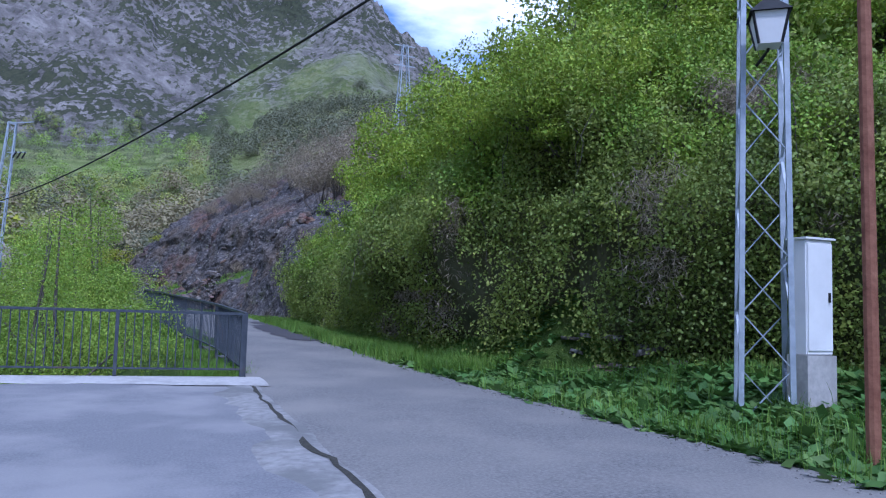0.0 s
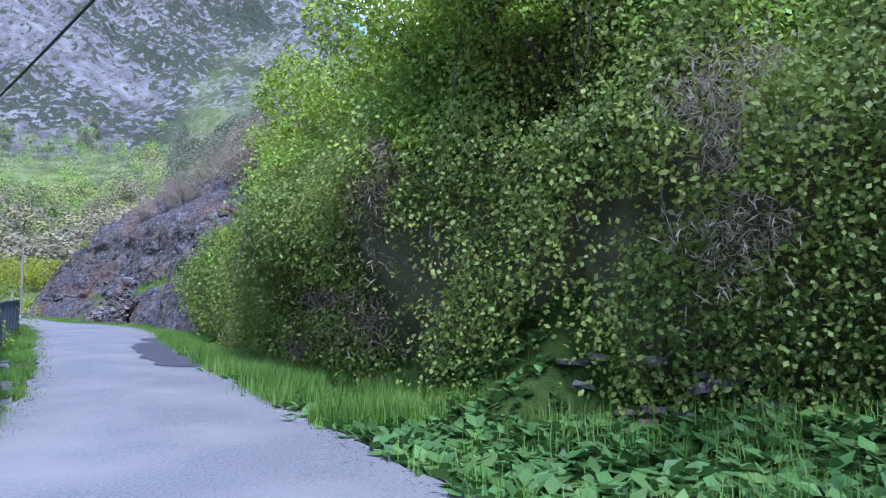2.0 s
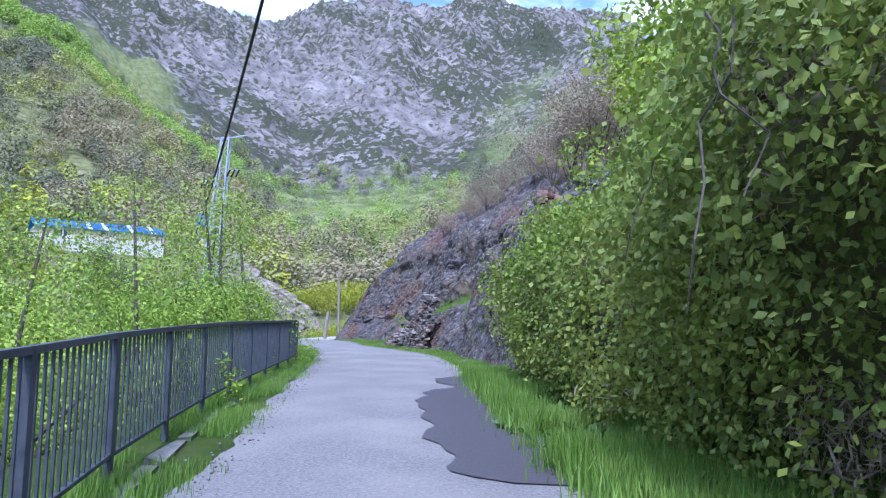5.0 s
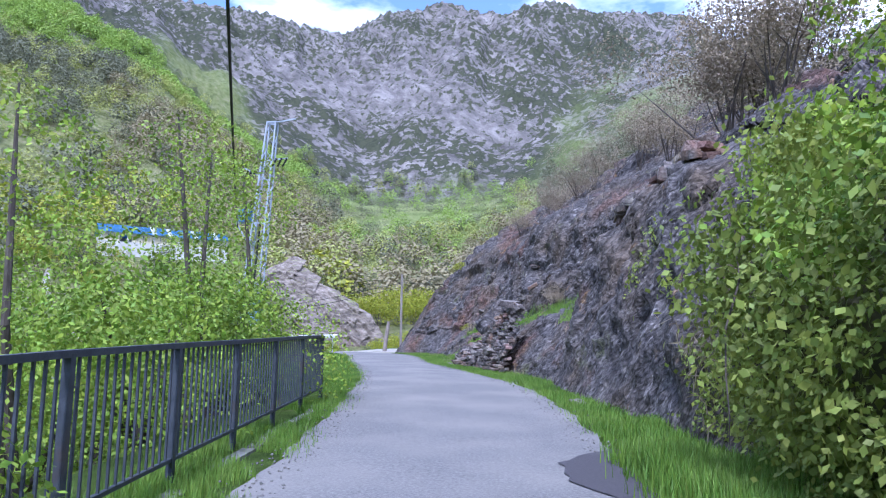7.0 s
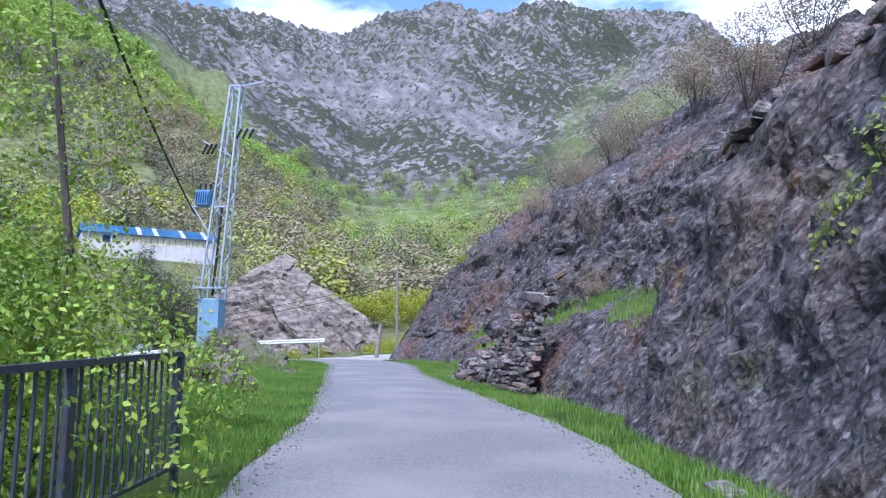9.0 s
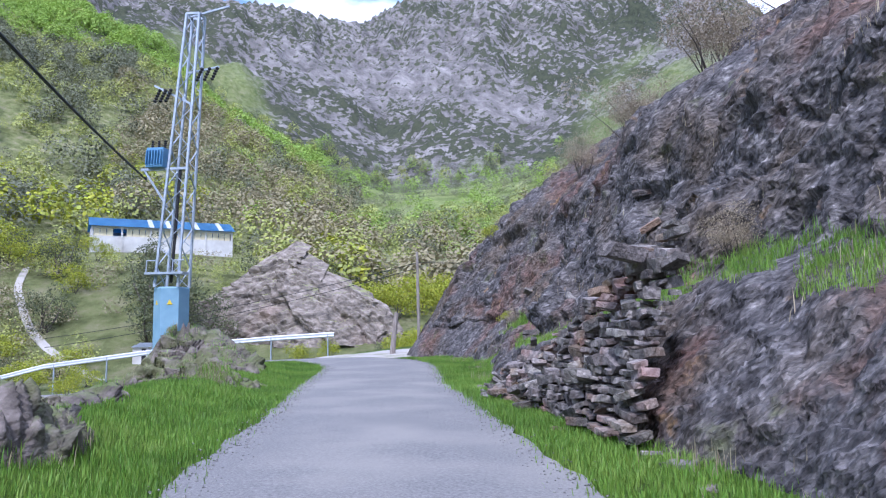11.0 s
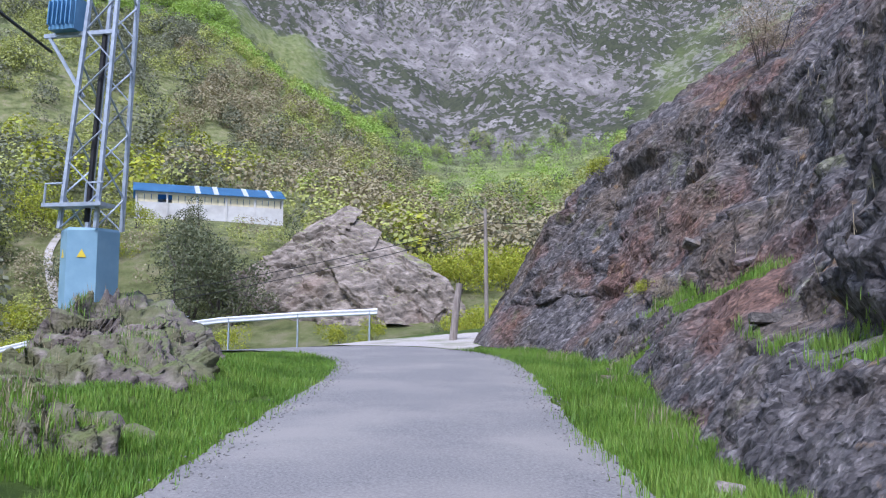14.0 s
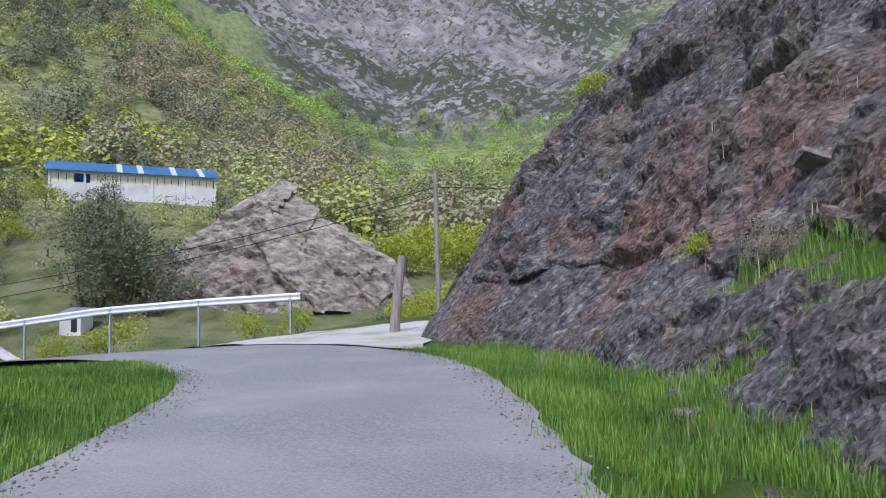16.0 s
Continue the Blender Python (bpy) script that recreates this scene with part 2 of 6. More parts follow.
def vnoise(p, seed=0):
    """Smooth value noise of (n, 3) points, 0 to 1."""
    p = np.asarray(p, float)
    i = np.floor(p).astype(np.int64)
    f = p - i
    f = f * f * (3 - 2 * f)
    out = np.zeros(len(p))
    for c in range(8):
        o = np.array([c & 1, (c >> 1) & 1, c >> 2])
        q = i + o
        h = (q[:, 0] * 374761393 + q[:, 1] * 668265263 + q[:, 2] * 2147483647 + seed * 974711) & 0xFFFFFFFF
        h = ((h ^ (h >> 13)) * 1274126177) & 0xFFFFFFFF
        v = ((h ^ (h >> 16)) & 0xFFFF) / 65535.0
        w = np.prod(np.where(o, f, 1 - f), axis=1)
        out += w * v
    return out


def fbm(p, octaves=5, seed=0, gain=0.5):
    p = np.asarray(p, float)
    a, s, t = 1.0, 0.0, 0.0
    for k in range(octaves):
        s = s + a * (vnoise(p * 2**k, seed + k) - 0.5)
        t += a
        a *= gain
    return 2 * s / t


def ridged(p, octaves=5, seed=0):
    p = np.asarray(p, float)
    a, s, t = 1.0, 0.0, 0.0
    for k in range(octaves):
        s = s + a * (1 - np.abs(2 * vnoise(p * 2**k, seed + k) - 1))
        t += a
        a *= 0.55
    return s / t


def cell_value(q, seed):
    h = (q[:, 0] * 374761393 + q[:, 1] * 668265263 + q[:, 2] * 2147483647 + seed * 974711) & 0xFFFFFFFF
    h = ((h ^ (h >> 13)) * 1274126177) & 0xFFFFFFFF
    h = ((h ^ (h >> 15)) * 2246822519) & 0xFFFFFFFF
    return ((h ^ (h >> 16)) & 0xFFFF) / 65535.0


def facets(p, seed, tilt=0.8):
    """Broken rock: each cell of a loose lattice has a flat face, tilted and set back at random."""
    i = np.floor(p).astype(np.int64)
    best = np.full(len(p), 1e9)
    out = np.zeros(len(p))
    for a in range(27):
        q = i + np.array([a % 3 - 1, a // 3 % 3 - 1, a // 9 - 1])
        c = q + np.stack([cell_value(q, seed + k) for k in (1, 2, 3)], 1)
        d = p - c
        r = (d * d).sum(1)
        n = np.stack([cell_value(q, seed + k) - 0.5 for k in (4, 5, 6)], 1)
        v = cell_value(q, seed + 7) - 0.5 + tilt * (d * n).sum(1) * 2
        k = r < best
        best[k], out[k] = r[k], v[k]
    return out


def smooth(a, b, x):
    t = np.clip((x - a) / (b - a), 0, 1)
    return t * t * (3 - 2 * t)


def placed(ob):
    """World matrix of an object from its chain of parents."""
    m = ob.matrix_parent_inverse @ ob.matrix_basis
    return placed(ob.parent) @ m if ob.parent else ob.matrix_basis.copy()


def attach(ob, parent):
    ob.parent = parent
    ob.matrix_parent_inverse = placed(parent).inverted()


def np_mesh(name, verts, faces, mat, parent=None, label="", shade=False):
    """One mesh object from arrays; faces is (n, 3) or (n, 4)."""
    verts, faces = np.asarray(verts, np.float32), np.asarray(faces, np.int32)
    me = bpy.data.meshes.new(name)
    n, k = faces.shape
    me.vertices.add(len(verts))
    me.vertices.foreach_set("co", verts.ravel())
    me.loops.add(n * k)
    me.loops.foreach_set("vertex_index", faces.ravel())
    me.polygons.add(n)
    me.polygons.foreach_set("loop_start", np.arange(0, n * k, k, dtype=np.int32))
    me.polygons.foreach_set("loop_total", np.full(n, k, np.int32))
    if shade:
        me.polygons.foreach_set("use_smooth", np.ones(n, bool))
    me.update(calc_edges=True)
    me.materials.append(mat)
    ob = new(name, me)
    if parent:
        attach(ob, parent)
    if label:
        tagged(ob, label)
    return ob


def part(name, bm, mat, parent=None, label=""):
    me = bpy.data.meshes.new(name)
    bm.normal_update()
    bm.to_mesh(me)
    bm.free()
    me.materials.append(mat)
    ob = new(name, me)
    if parent:
        attach(ob, parent)
    if label:
        tagged(ob, label)
    return ob


def thing(name, at, label, category, group="", kind=""):
    ob = new(name)
    ob.matrix_world = Matrix.Translation(at)
    ob.empty_display_size = 0.2
    return tagged(ob, label, category, group, kind)


def bar(bm, p, q, w, h=None, up=(0, 0, 1)):
    """A square bar from p to q."""
    p, q = Vector(p), Vector(q)
    h = h or w
    z = (q - p).normalized()
    u = Vector(up)
    if abs(z.dot(u)) > 0.98:
        u = Vector((1, 0, 0))
    x = z.cross(u).normalized()
    y = x.cross(z)
    vs = []
    for e in (p, q):
        for sx, sy in ((-1, -1), (1, -1), (1, 1), (-1, 1)):
            vs.append(bm.verts.new(e + x * sx * w / 2 + y * sy * h / 2))
    for k in range(4):
        bm.faces.new((vs[k], vs[(k + 1) % 4], vs[4 + (k + 1) % 4], vs[4 + k]))
    bm.faces.new(vs[3::-1])
    bm.faces.new(vs[4:])


def block(bm, lo, hi):
    x0, y0, z0 = lo
    x1, y1, z1 = hi
    v = [bm.verts.new(c) for c in ((x0, y0, z0), (x1, y0, z0), (x1, y1, z0), (x0, y1, z0), (x0, y0, z1), (x1, y0, z1), (x1, y1, z1), (x0, y1, z1))]
    for f in ((3, 2, 1, 0), (4, 5, 6, 7), (0, 1, 5, 4), (1, 2, 6, 5), (2, 3, 7, 6), (3, 0, 4, 7)):
        bm.faces.new([v[i] for i in f])


def tube(bm, pts, radii, sides=8):
    """A round tube along points with radii that may taper."""
    pts = [Vector(p) for p in pts]
    rings = []
    for i, p in enumerate(pts):
        d = (pts[min(i + 1, len(pts) - 1)] - pts[max(i - 1, 0)]).normalized()
        a = d.orthogonal().normalized()
        if i and rings:
            a = (prev - d * prev.dot(d)).normalized()
        prev = a
        b = d.cross(a)
        r = radii[i] if hasattr(radii, "__len__") else radii
        rings.append([bm.verts.new(p + (a * math.cos(2 * math.pi * k / sides) + b * math.sin(2 * math.pi * k / sides)) * r) for k in range(sides)])
    for r0, r1 in zip(rings, rings[1:]):
        for k in range(sides):
            bm.faces.new((r0[k], r0[(k + 1) % sides], r1[(k + 1) % sides], r1[k]))
    bm.faces.new(rings[0][::-1])
    bm.faces.new(rings[-1])


def leaf_mesh(name, pts, nrm, size, mat, parent=None, label="", aspect=0.55, droop=0.3, spread=0.9):
    """Many small folded leaves, four corners and a midrib each."""
    n = len(pts)
    nrm = nrm + RNG.normal(0, spread, (n, 3))
    nrm /= np.linalg.norm(nrm, axis=1, keepdims=True) + 1e-9
    t = np.cross(nrm, RNG.normal(0, 1, (n, 3)))
    t[:, 2] -= droop
    t -= nrm * (t * nrm).sum(1, keepdims=True)
    t /= np.linalg.norm(t, axis=1, keepdims=True) + 1e-9
    b = np.cross(nrm, t)
    s = (np.asarray(size) * RNG.uniform(0.6, 1.3, n))[:, None]
    tip, mid = pts + t * s, pts + t * s * 0.5 - nrm * s * 0.08
    l, r = mid + b * s * aspect * 0.5 + nrm * s * 0.12, mid - b * s * aspect * 0.5 + nrm * s * 0.12
    v = np.stack([pts, r, tip, l], 1).reshape(-1, 3)
    i = np.arange(n)[:, None] * 4
    f = np.concatenate([i + [[0, 1, 2]], i + [[0, 2, 3]]], 0)
    return np_mesh(name, v, f, mat, parent, label)


def blade_mesh(name, pts, height, width, mat, parent=None, label="", lean=0.35):
    """Grass: tapering bent blades of two quads' worth of triangles."""
    n = len(pts)
    a = RNG.uniform(0, 2 * np.pi, n)
    d = np.stack([np.cos(a), np.sin(a), np.zeros(n)], 1)
    side = np.stack([-np.sin(a), np.cos(a), np.zeros(n)], 1)
    h = (np.asarray(height) * RNG.uniform(0.5, 1.3, n))[:, None]
    up = np.array([[0, 0, 1.0]])
    ln = RNG.uniform(0.1, 1, (n, 1)) * lean
    w = np.asarray(width) * RNG.uniform(0.7, 1.3, (n, 1))
    m = pts + up * h * 0.55 + d * h * ln * 0.35
    tip = pts + up * h * (1 - 0.25 * ln) + d * h * ln
    v = np.stack([pts - side * w / 2, pts + side * w / 2, m + side * w * 0.4, m - side * w * 0.4, tip], 1).reshape(-1, 3)
    i = np.arange(n)[:, None] * 5
    f = np.concatenate([i + [[0, 1, 2]], i + [[0, 2, 3]], i + [[3, 2, 4]]], 0)
    return np_mesh(name, v, f, mat, parent, label)


# ---------------------------------------------------------------- plan of the road
ROAD = np.array([  # left edge x, y, right edge x, y, height
    (-1.1, -45, 3.3, -45, -0.40), (-1.1, -24, 3.0, -24, -0.37), (-1.1, -16, 2.67, -16, -0.38), (-1.1, -10.3, 2.4, -10.3, -0.36),
    (-1.05, -6, 2.1, -6, -0.22), (-1.2, -3, 1.8, -3, -0.10), (-1.45, 0, 1.65, 0, -0.01), (-1.75, 3, 1.55, 3, 0.07), (-2.1, 7, 1.35, 7, 0.13),
    (-2.4, 10, 1.25, 10, 0.19), (-2.8, 13, 1.05, 13, 0.23), (-3.15, 16, 0.6, 16, 0.27), (-3.75, 19, -0.2, 19, 0.29), (-4.45, 22, -0.8, 22, 0.28),
    (-5.05, 25, -1.4, 25, 0.26), (-6.0, 29, -2.15, 29, 0.23), (-7.0, 33, -3.05, 33, 0.2), (-7.75, 37, -3.7, 37, 0.22)])
BEND = np.array([(-8.4, 40, -4.2, 40.5, 0.24), (-9.2, 42.3, -4.8, 43.0, 0.26), (-10.6, 44.0, -5.9, 46.0, 0.31), (-12.6, 44.8, -8.5, 48.1, 0.36), (-15, 44.9, -12.0, 49.6, 0.25),
    (-18.3, 45.2, -16.9, 51.3, -0.45), (-22.5, 44.7, -21.5, 53.8, -1.3), (-27.5, 45.2, -26.5, 56.4, -1.85), (-34, 46, -33.5, 57.6, -2.25), (-44, 46.5, -44, 55.5, -2.9), (-62, 42, -64, 50, -5.0)])
ROAD = np.concatenate([ROAD, BEND])


def resample(a, n):
    """A smooth curve through the rows of a, in n steps of even length."""
    d = np.r_[0, np.cumsum(np.hypot(*np.diff((a[:, :2] + a[:, 2:4]) / 2, axis=0).T))]
    u = np.linspace(0, d[-1], n)
    lin = np.stack([np.interp(u, d, a[:, c]) for c in range(a.shape[1])], 1)
    k = np.array([1, 4, 6, 4, 1]) / 16
    for _ in range(6):
        pad = np.concatenate([lin[:1], lin[:1], lin, lin[-1:], lin[-1:]])
        lin = sum(k[j] * pad[j:j + len(lin)] for j in range(5))
    return lin


EDGE = resample(ROAD, 420)
MID = (EDGE[:, :2] + EDGE[:, 2:4]) / 2


def near_road(x, y):
    """For points of the plan: index of the nearest step, distance outside the nearer edge (negative on the road), right side or not."""
    p = np.stack([x, y], 1)
    idx = np.zeros(len(p), int)
    for a in range(0, len(p), 20000):
        q = p[a:a + 20000]
        idx[a:a + 20000] = ((q[:, None, :] - MID[None]) ** 2).sum(2).argmin(1)
    c = MID[idx]
    r = EDGE[idx, 2:4] - EDGE[idx, :2]
    w = np.linalg.norm(r, axis=1)
    lat = ((p - c) * r).sum(1) / w
    along = np.abs(((p - c) * np.stack([-r[:, 1], r[:, 0]], 1)).sum(1) / w)
    d = np.maximum(np.abs(lat) - w / 2, np.where(along > 1, along * 0.5, -9))
    return idx, d, lat > 0


FAR_AZ = [-180, -90, -60, -40, -28, -20, -11, -3, 6, 14, 20, 26, 40, 60, 90, 180]
FAR_Z = {60: [-1, -6, -6, -4, -3, -2, -0.6, 0.5, 6, 12, 16, 19, 24, 26, 25, -1], 130: [0, 2, 7, 13, 15.5, 13.5, 7, 7, 16, 30, 36, 38, 45, 50, 50, 0],
         220: [5, 10, 25, 38, 39, 33, 26, 24, 36, 55, 60, 62, 75, 80, 80, 5], 400: [20, 80, 140, 150, 140, 105, 80, 88, 95, 120, 110, 105, 120, 130, 120, 20],
         950: [100, 350, 420, 440, 425, 395, 365, 415, 410, 400, 320, 230, 260, 300, 300, 100], 1700: [110, 400, 480, 500, 490, 470, 500, 540, 530, 500, 340, 260, 290, 330, 330, 110]}
CENTRE = np.array([-2.0, 15.0])
# skyline of the mountains: azimuth and elevation in degrees
SKY_AZ = [-60, -40, -25, -19.2, -15.6, -13, -12, -11.2, -9.7, -6.5, -4.6, -1.6, 0.7, 2.1, 4.5, 7.1, 8, 10.5, 12.9, 15.9, 16.4, 17.8, 18.6, 24, 32, 60]
SKY_EL = [25, 25.5, 24.4, 24.4, 23.7, 23.5, 23.8, 24.4, 25.1, 25.7, 26.3, 25.5, 25.4, 26.0, 26.2, 25.4, 25.2, 25.1, 24.7, 24.2, 23.6, 22.3, 21.6, 18, 14, 12]


def barn_axes(x, y):
    """Plan coordinates along and across the barn on its terrace."""
    ca, sa = math.cos(radians(34)), math.sin(radians(34))
    return (x + 74.8) * ca + (y - 128) * sa, -(x + 74.8) * sa + (y - 128) * ca


def far_height(x, y):
    dx, dy = x - CENTRE[0], y - CENTRE[1]
    r, az = np.hypot(dx, dy), np.degrees(np.arctan2(dx, dy))
    rs = sorted(FAR_Z)
    zs = np.stack([np.interp(az, FAR_AZ, FAR_Z[k]) for k in rs], 1)
    lr, lrs = np.log(np.maximum(r, 60)), np.log(rs)
    k = np.clip(np.searchsorted(lrs, lr) - 1, 0, len(rs) - 2)
    f = np.clip((lr - lrs[k]) / (lrs[k + 1] - lrs[k]), 0, 1)
    n = np.arange(len(x))
    z = zs[n, k] * (1 - f) + zs[n, k + 1] * f
    p = np.stack([x, y, np.zeros_like(x)], 1)
    warp = fbm(p / 210, 3, 6)[:, None] * 60
    big = ridged((p + warp) / 150 + 3.1, 7, 5) - 0.62
    z = z + smooth(220, 700, r) * big * 0.42 * z + smooth(330, 700, r) * (ridged((p + warp * 0.5) / 55 + 1.7, 5, 29) - 0.62) * 42 + smooth(90, 250, r) * fbm(p / 45, 4, 9) * 5 + smooth(300, 600, r) * fbm(p / 30, 5, 13, 0.65) * 16
    bx, by = barn_axes(x, y)
    terrace = smooth(-16, -4, bx) * (1 - smooth(28, 40, bx)) * smooth(-14, -2, by) * (1 - smooth(11, 22, by))
    return z * (1 - terrace) + 15.1 * terrace


def ground_height(x, y):
    x, y = np.asarray(x, float), np.asarray(y, float)
    idx, d, right = near_road(x, y)
    zr = EDGE[idx, 4]
    yr = MID[idx, 1]
    bend = smooth(238, 262, idx)
    p = np.stack([x, y, np.zeros_like(x)], 1)
    dd = np.maximum(d, 0)
    shelf = np.interp(yr, [-30, -17, -13.5, -10.5], [6.5, 6.0, 4.6, 0.4])
    dh = np.maximum(dd - shelf, 0)
    hill = 0.5 * smooth(0.5, 4, dd) * smooth(-8, -13, yr) + smooth(0.9, 2.4, dh) * 0.7 + np.maximum(dh - 1.6, 0) * 0.95 - np.maximum(dh - 9, 0) * 0.25
    flat = 0.25 * smooth(2, 12, dd) * 1.2 - smooth(13, 24, dd) * 1.5
    up = hill * (1 - bend) + flat * bend
    drop = -smooth(1.2, 6, dd) * 2.6 - smooth(6, 26, dd) * 2.5
    knoll = smooth(0.6, 2.2, dd) * 0.3 - smooth(2.6, 6.5, dd) * 2.1 - smooth(6.5, 14, dd) * 1.1
    inner = smooth(0.8, 2.5, dd) * 0.15 - (smooth(0.8, 4, dd) * 1.6 + smooth(4, 10, dd) * 1.0) * smooth(246, 266, idx)
    kn = smooth(13, 19, yr)
    apron = (yr < -9.5) * 1.0
    left = (drop * (1 - kn) + knoll * kn) * (1 - bend) + inner * bend
    left = np.where(apron > 0, -smooth(14, 22, dd) * 4, left)
    loc = np.where(right, up, left)
    z = zr - 0.02 - 0.03 * smooth(0, 0.3, dd) + loc + fbm(p / 1.3, 4, 2) * 0.10 * smooth(0.2, 2, dd)
    z = z - 0.16 * smooth(270, 286, idx) * (1 - smooth(0.2, 1.2, d))
    w = smooth(14, 55, dd)
    z = z * (1 - w) + far_height(x, y) * w
    return z


def ground_at(x, y):
    return float(ground_height(np.array([x]), np.array([y]))[0])


# ---------------------------------------------------------------- ground sheet to the horizon
def ground_material():
    m = bpy.data.materials.new("valley_ground")
    m.use_nodes = True
    nt = m.node_tree
    b = nt.nodes["Principled BSDF"]
    b.inputs["Roughness"].default_value = 1
    b.inputs["Specular IOR Level"].default_value = 0.1
    geo = nt.nodes.new("ShaderNodeNewGeometry")
    cover = nt.nodes.new("ShaderNodeAttribute")
    cover.attribute_name = "cover"
    sep = nt.nodes.new("ShaderNodeSeparateColor")
    nt.links.new(cover.outputs["Color"], sep.inputs[0])

    def noise_ramp(scale, cols, stops, detail=10, distort=0.0, stretch=(1, 1, 1), rough=0.6, dip=0.0):
        mp = nt.nodes.new("ShaderNodeMapping")
        if dip:
            mp.vector_type = "TEXTURE"
            mp.inputs["Rotation"].default_value = (0, radians(dip), 0)
        mp.inputs["Scale"].default_value = stretch
        nt.links.new(geo.outputs["Position"], mp.inputs["Vector"])
        n = nt.nodes.new("ShaderNodeTexNoise")
        n.inputs["Scale"].default_value, n.inputs["Detail"].default_value, n.inputs["Distortion"].default_value = scale, detail, distort
        n.inputs["Roughness"].default_value = rough
        nt.links.new(mp.outputs[0], n.inputs["Vector"])
        r = nt.nodes.new("ShaderNodeValToRGB")
        el = r.color_ramp.elements
        while len(el) < len(cols):
            el.new(0.5)
        for i, (c, s) in enumerate(zip(cols, stops)):
            el[i].position, el[i].color = s, (*c, 1)
        nt.links.new(n.outputs["Fac"], r.inputs[0])
        return r.outputs[0], n.outputs["Fac"]

    def mix(fac, a, c):
        x = nt.nodes.new("ShaderNodeMix")
        x.data_type = "RGBA"
        nt.links.new(fac, x.inputs[0])
        nt.links.new(a, x.inputs[6])
        nt.links.new(c, x.inputs[7])
        return x.outputs[2]

    turf, _ = noise_ramp(1.6, [(0.085, 0.14, 0.028), (0.15, 0.235, 0.045), (0.20, 0.23, 0.08)], (0.3, 0.55, 0.75))
    rock, rf = noise_ramp(0.06, [(0.105, 0.097, 0.09), (0.215, 0.197, 0.181), (0.40, 0.367, 0.338)], (0.36, 0.5, 0.66), detail=15, distort=0.1, stretch=(1.3, 1.0, 0.6), rough=0.78, dip=38)
    shrub, sf = noise_ramp(0.22, [(0.042, 0.05, 0.032), (0.085, 0.092, 0.055)], (0.4, 0.6), detail=6, stretch=(1.0, 1.0, 0.8), rough=0.6)
    _, zone = noise_ramp(0.011, [(0, 0, 0), (1, 1, 1)], (0.3, 0.7), detail=7, distort=0.5, stretch=(2.4, 1.4, 0.65), dip=36)
    sm2 = nt.nodes.new("ShaderNodeMath")
    sm2.operation = "MULTIPLY_ADD"
    sm2.inputs[1].default_value = 0.75
    nt.links.new(zone, sm2.inputs[0])
    nt.links.new(sf, sm2.inputs[2])
    sm = nt.nodes.new("ShaderNodeMapRange")
    sm.inputs[1].default_value, sm.inputs[2].default_value = 0.85, 0.91
    nt.links.new(sm2.outputs[0], sm.inputs[0])
    meadow, _ = noise_ramp(0.12, [(0.15, 0.19, 0.06), (0.25, 0.30, 0.10), (0.36, 0.37, 0.17)], (0.35, 0.5, 0.68))
    scrub, _ = noise_ramp(0.35, [(0.14, 0.16, 0.06), (0.24, 0.26, 0.10), (0.36, 0.33, 0.19)], (0.35, 0.5, 0.68), detail=12)
    rock = mix(sm.outputs[0], rock, shrub)
    c = mix(sep.outputs[0], turf, rock)
    c = mix(sep.outputs[1], c, meadow)
    c = mix(sep.outputs[2], c, scrub)
    nt.links.new(c, b.inputs["Base Color"])
    bp = nt.nodes.new("ShaderNodeBump")
    bp.inputs["Strength"].default_value, bp.inputs["Distance"].default_value = 0.9, 5.0
    nt.links.new(rf, bp.inputs["Height"])
    nt.links.new(bp.outputs[0], b.inputs["Normal"])
    return m


